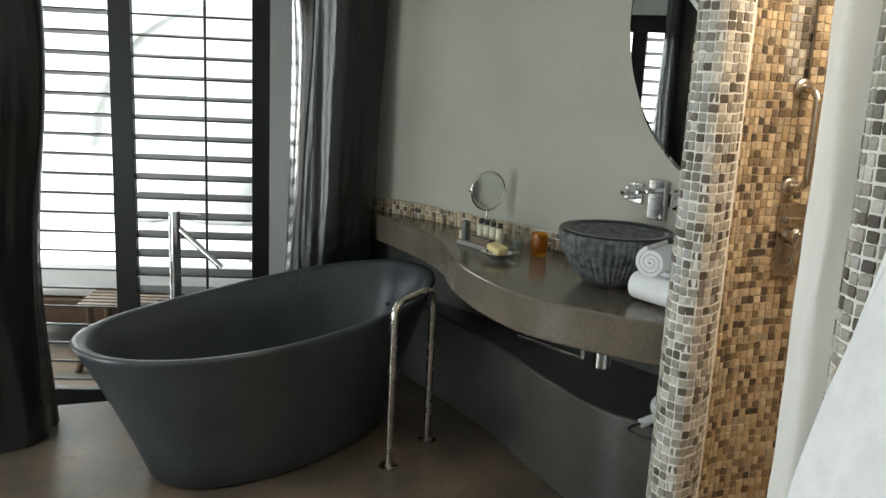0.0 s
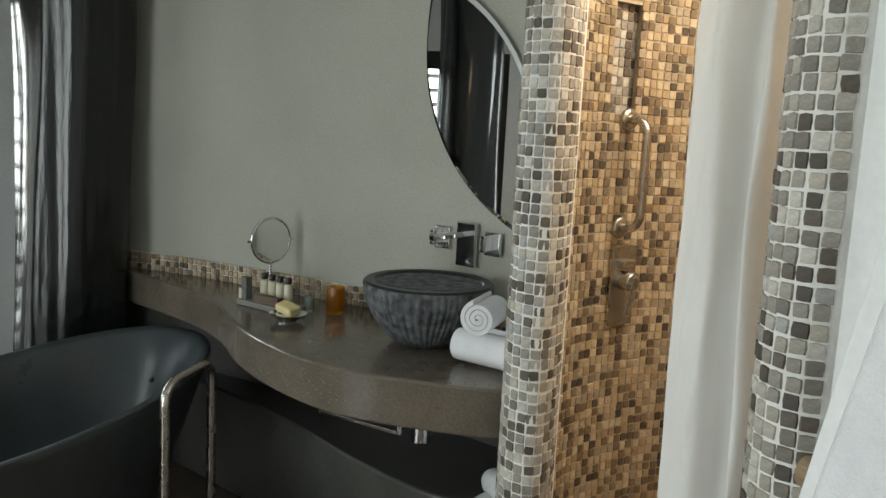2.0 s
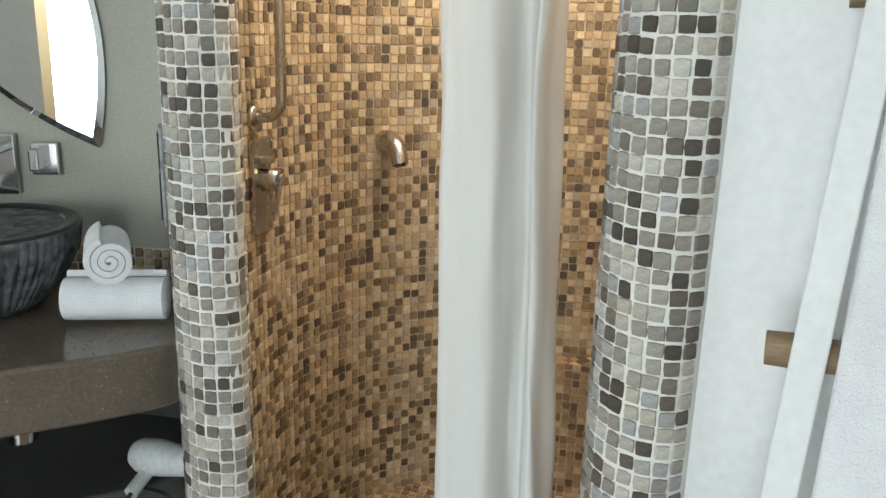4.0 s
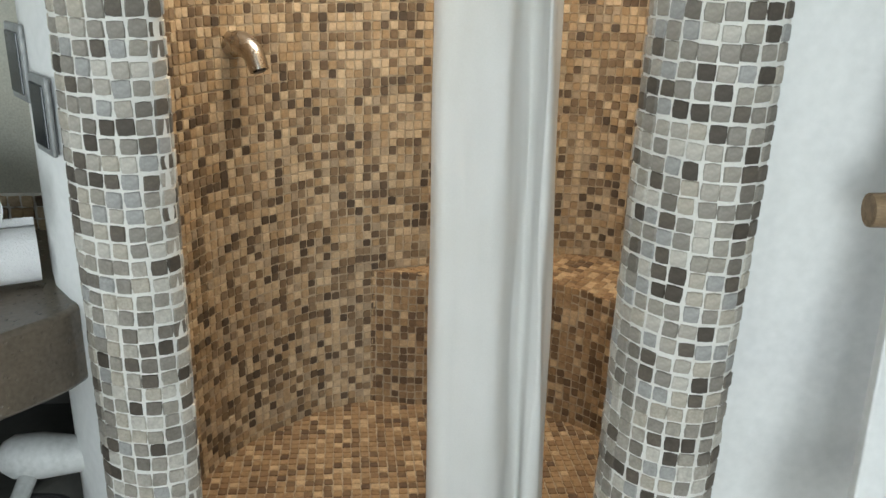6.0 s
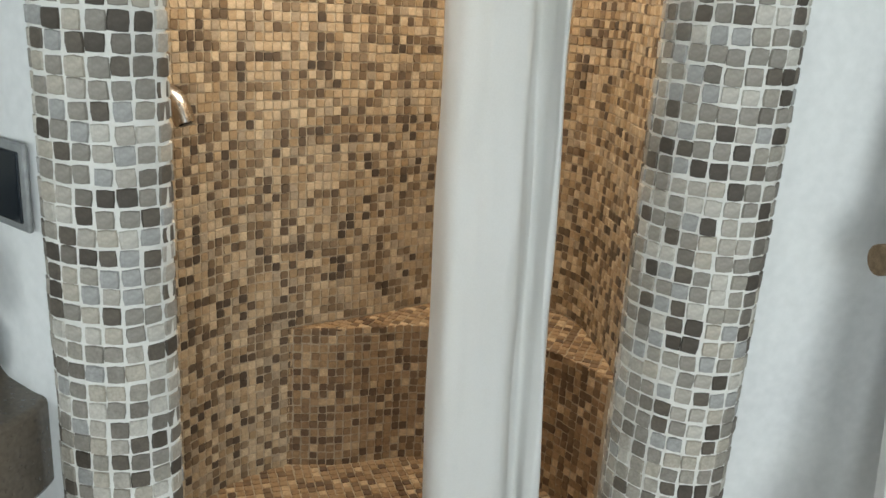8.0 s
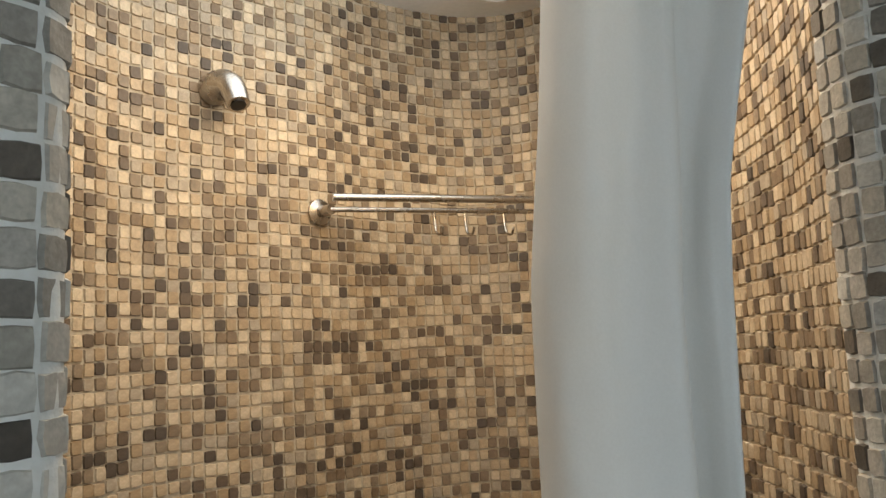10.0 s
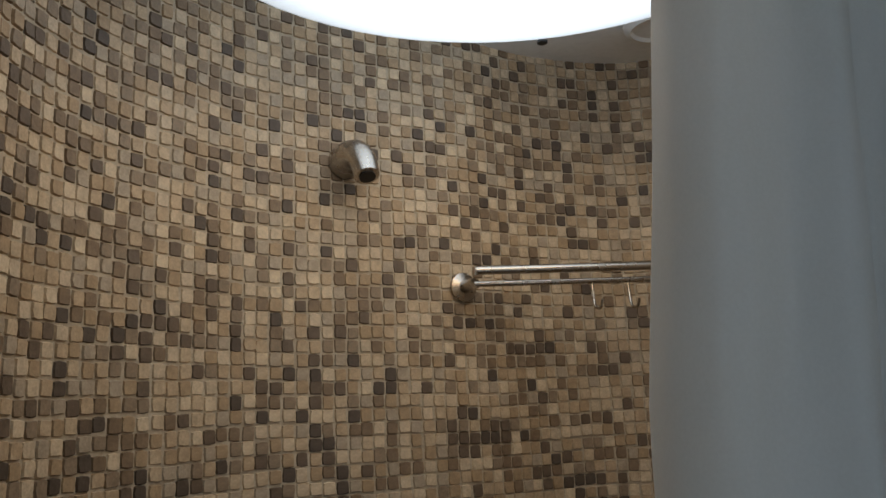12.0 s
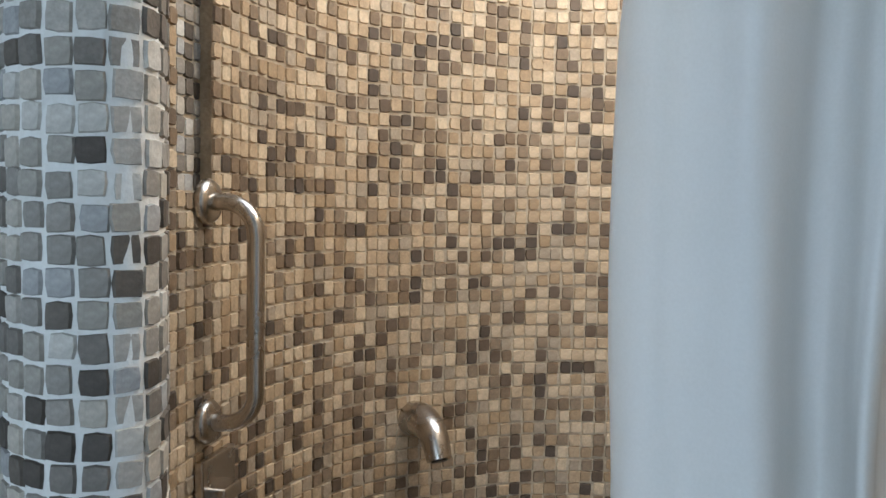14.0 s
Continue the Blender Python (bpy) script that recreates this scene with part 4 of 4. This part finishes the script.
ceiling_bowl()
vent = lathe("ceiling_vent", [(0.075, 0), (0.075, -0.012), (0.06, -0.02), (0.055, -0.012), (0.0, -0.012)], "white", None, (0.45, 1.27, 2.585), 32)
tagged(vent, "round white air vent in the shower ceiling", "vent")
drain = empty("floor_drain", Matrix.Translation((0.002, 0.558, 0.008)))
tagged(drain, "round steel floor drain grate", "drain")
lathe("rim", [(0.052, 0), (0.052, 0.004), (0.042, 0.004), (0.042, 0.001)], "steel", drain, n=36)
# flat black disc, the shade of the drain's depth put into colour
lathe("sump_shade", [(0.042, 0.0005), (0.0, 0.0005)], "cap", drain, n=36)
for i in range(-4, 5):
    w = math.sqrt(0.043 ** 2 - (i * 0.0095) ** 2)
    box("bar", (0, i * 0.0095, 0.002), (2 * w, 0.0045, 0.003), "steel", drain, 0.0)


# ---- bedroom seen through the slats ----
def bed():
    root = empty("bed", Matrix.Translation((-5.3, -2.7, -0.525)))
    tagged(root, "low wooden bed made up with white linen", "bed")
    box("base", (0, 0, 0.26), (2.1, 1.9, 0.18), "brown_wood", root, 0.01)
    for x in (-0.95, 0.95):
        for y in (-0.85, 0.85):
            box("leg", (x, y, 0.085), (0.1, 0.1, 0.17), "brown_wood", root, 0.005)
    box("mattress", (0, 0, 0.49), (2.04, 1.84, 0.28), "linen", root, 0.06)
    for i, y in enumerate((-0.5, 0.35)):
        bm = bmesh.new()
        bmesh.ops.create_uvsphere(bm, u_segments=24, v_segments=14, radius=1)
        for v in bm.verts:
            s = 1 + 0.12 * noise.noise(v.co * 2 + Vector((i * 5, 0, 0)))
            v.co = Vector((math.copysign(abs(v.co.x) ** 0.6, v.co.x) * 0.17, math.copysign(abs(v.co.y) ** 0.6, v.co.y) * 0.36, v.co.z * 0.24)) * s
        p = finish(bm, "pillow", "linen", root, angle=80)
        p.matrix_local = pose(-0.70, y, 0.84, 0, 28, 0)


bed()
bm = bmesh.new()
prof = [(1.45 * math.cos(a), 0.75 + 1.52 * math.sin(a)) for a in (math.pi * i / 40 for i in range(41))]
pin = [(1.32 * math.cos(a), 0.75 + 1.39 * math.sin(a)) for a in (math.pi * i / 40 for i in range(41))]
sets = [[bm.verts.new((x, -2.35 + y, z)) for y, z in pr] for x, pr in ((-6.58, prof), (-6.38, prof), (-6.38, pin), (-6.58, pin))]
for s in range(4):
    for i in range(40):
        bm.faces.new((sets[s][i], sets[s][i + 1], sets[(s + 1) % 4][i + 1], sets[(s + 1) % 4][i]))
tagged(finish(bm, "bed_niche_arch", "white", angle=40), "white plaster arch above the bed", "arch", kind="structure")


def bench_seat():
    root = empty("luggage_bench", pose(-3.95, -2.45, -0.525, 0, 0, 0))
    tagged(root, "brown wooden slatted luggage bench with curved legs", "bench")
    for i in range(6):
        box("slat", (-0.2 + i * 0.08, 0, 0.46), (0.055, 0.95, 0.02), "brown_wood", root, 0.004)
    for y in (-0.4, 0.4):
        for x in (-0.19, 0.19):
            tube("leg", spline([(x, y, 0.45), (x * 1.05, y * 1.0, 0.25), (x * 1.5, y * 1.15, 0.0)], 5), 0.026, "brown_wood", root, 8)


bench_seat()


def bedside():
    root = empty("bedside_table", Matrix.Translation((-4.7, -1.6, -0.525)))
    tagged(root, "dark wooden bedside table", "table")
    box("top", (0, 0, 0.62), (0.5, 0.55, 0.04), "brown_wood", root)
    for x in (-0.2, 0.2):
        for y in (-0.22, 0.22):
            box("leg", (x, y, 0.30), (0.05, 0.05, 0.60), "brown_wood", root)
    box("drawer", (0, 0, 0.52), (0.42, 0.47, 0.155), "brown_wood", root)
    lamp = empty("table_lamp", Matrix.Translation((-4.75, -1.52, 0.115)))
    tagged(lamp, "bedside lamp with a cream shade", "lamp")
    lathe("stand", [(0.07, 0), (0.07, 0.012), (0.012, 0.02), (0.012, 0.26)], "brown_wood", lamp, n=20)
    lathe("shade", [(0.14, 0.24), (0.08, 0.42), (0.077, 0.42), (0.137, 0.24)], "shade", lamp, n=32)
    ph = box("telephone", (0, 0, 0), (0.16, 0.2, 0.05), "cap", None, 0.015)
    ph.location = (-4.58, -1.69, 0.14)
    tagged(ph, "black telephone on the bedside table", "telephone")


bedside()

# ---- mosaic pieces ----
wi = ["w%d" % i for i in range(len(WARM))]
gi = ["g%d" % i for i in range(len(GREY))]
fi = ["f%d" % i for i in range(len(FLOOR))]
ww = [9, 9, 6, 9, 9, 7, 6, 8, 4, 7]
gw = [9, 9, 7, 9, 8, 5, 6, 7, 6, 8]
line = [(p.x, p.y) for p in SHOWER]
spots = chips_on_line(line, -1, 0.0, TOP + 0.01, PITCH, skip=lambda p, z: (z < BENCH_Z and (p.y > 0.87 and p.x > -0.22)) or in_niche(p, z))
scatter(shower_shell, spots, wi, ww, lambda t: abs(t.x + 0.35) + abs(t.y - 1.15) + abs(t.z - 1.55), "tile")
scatter(niche_wall, chips_on_line(NICHE_BACK, -1, NICHE[0], NICHE[1], PITCH), gi, gw, lambda t: 0, "tile")
scatter(pier_left, chips_on_line(LEFT + [(-0.475, 0.15)], -1, 0.0, CEIL - 0.02, 0.0283), gi, gw, lambda t: abs(t.z - 1.35) + abs(t.y) * 2, "tile", w=0.0264)
scatter(pier_right, chips_on_line(RIGHT, -1, 0.0, CEIL - 0.02, 0.0283), gi, gw, lambda t: abs(t.z - 1.25) + abs(t.y) * 2, "tile", w=0.0264)
scatter(bench, chips_on_line([(p.x, p.y) for p in bench_front], -1, 0.0, BENCH_Z + 0.012, PITCH), fi, [6, 6, 4, 5, 6, 6], lambda t: 0, "floor_tile")
scatter(splash, chips_on_line([(x + 0.012, y - 0.017) for x, y in VANITY if x > -2.7], -1, 0.848, 0.928, 0.0265), wi, ww, lambda t: abs(t.x + 1.3), "tile")


def inside(x, y, poly):
    odd = False
    for (ax, ay), (bx, by) in zip(poly, poly[1:] + poly[:1]):
        if (ay > y) != (by > y) and x < (bx - ax) * (y - ay) / (by - ay) + ax:
            odd = not odd
    return odd


def flat_chips(poly, z, pitch, turn, skip=None):
    out = []
    flat = Matrix.Rotation(radians(90), 4, 'X')
    for i in range(-70, 70):
        for j in range(-70, 70):
            p = Matrix.Rotation(turn, 2) @ Vector((i * pitch, j * pitch))
            x, y = p.x + 0.05, p.y + 0.7
            if inside(x, y, poly) and not (skip and skip(x, y)):
                m = Matrix.Translation((x + random.uniform(-0.0015, 0.0015), y + random.uniform(-0.0015, 0.0015), z + random.uniform(-0.0006, 0.0006)))
                out.append(m @ Matrix.Rotation(turn + random.uniform(-0.06, 0.06), 4, 'Z') @ flat)
    return out


scatter(shower_floor, flat_chips([(p.x, p.y) for p in SHOWER] + [(0.33, 0.0), (-0.37, 0.0)], 0.0025, PITCH, 0.18, lambda x, y: (x - 0.002) ** 2 + (y - 0.558) ** 2 < 0.058 ** 2 or inside(x, y, bench_line)), fi, [8, 7, 5, 3, 8, 5], lambda t: 0, "floor_tile")
scatter(bench, flat_chips(bench_line, BENCH_Z, PITCH, -0.5), fi, [8, 6, 7, 2, 7, 4], lambda t: 0, "floor_tile")
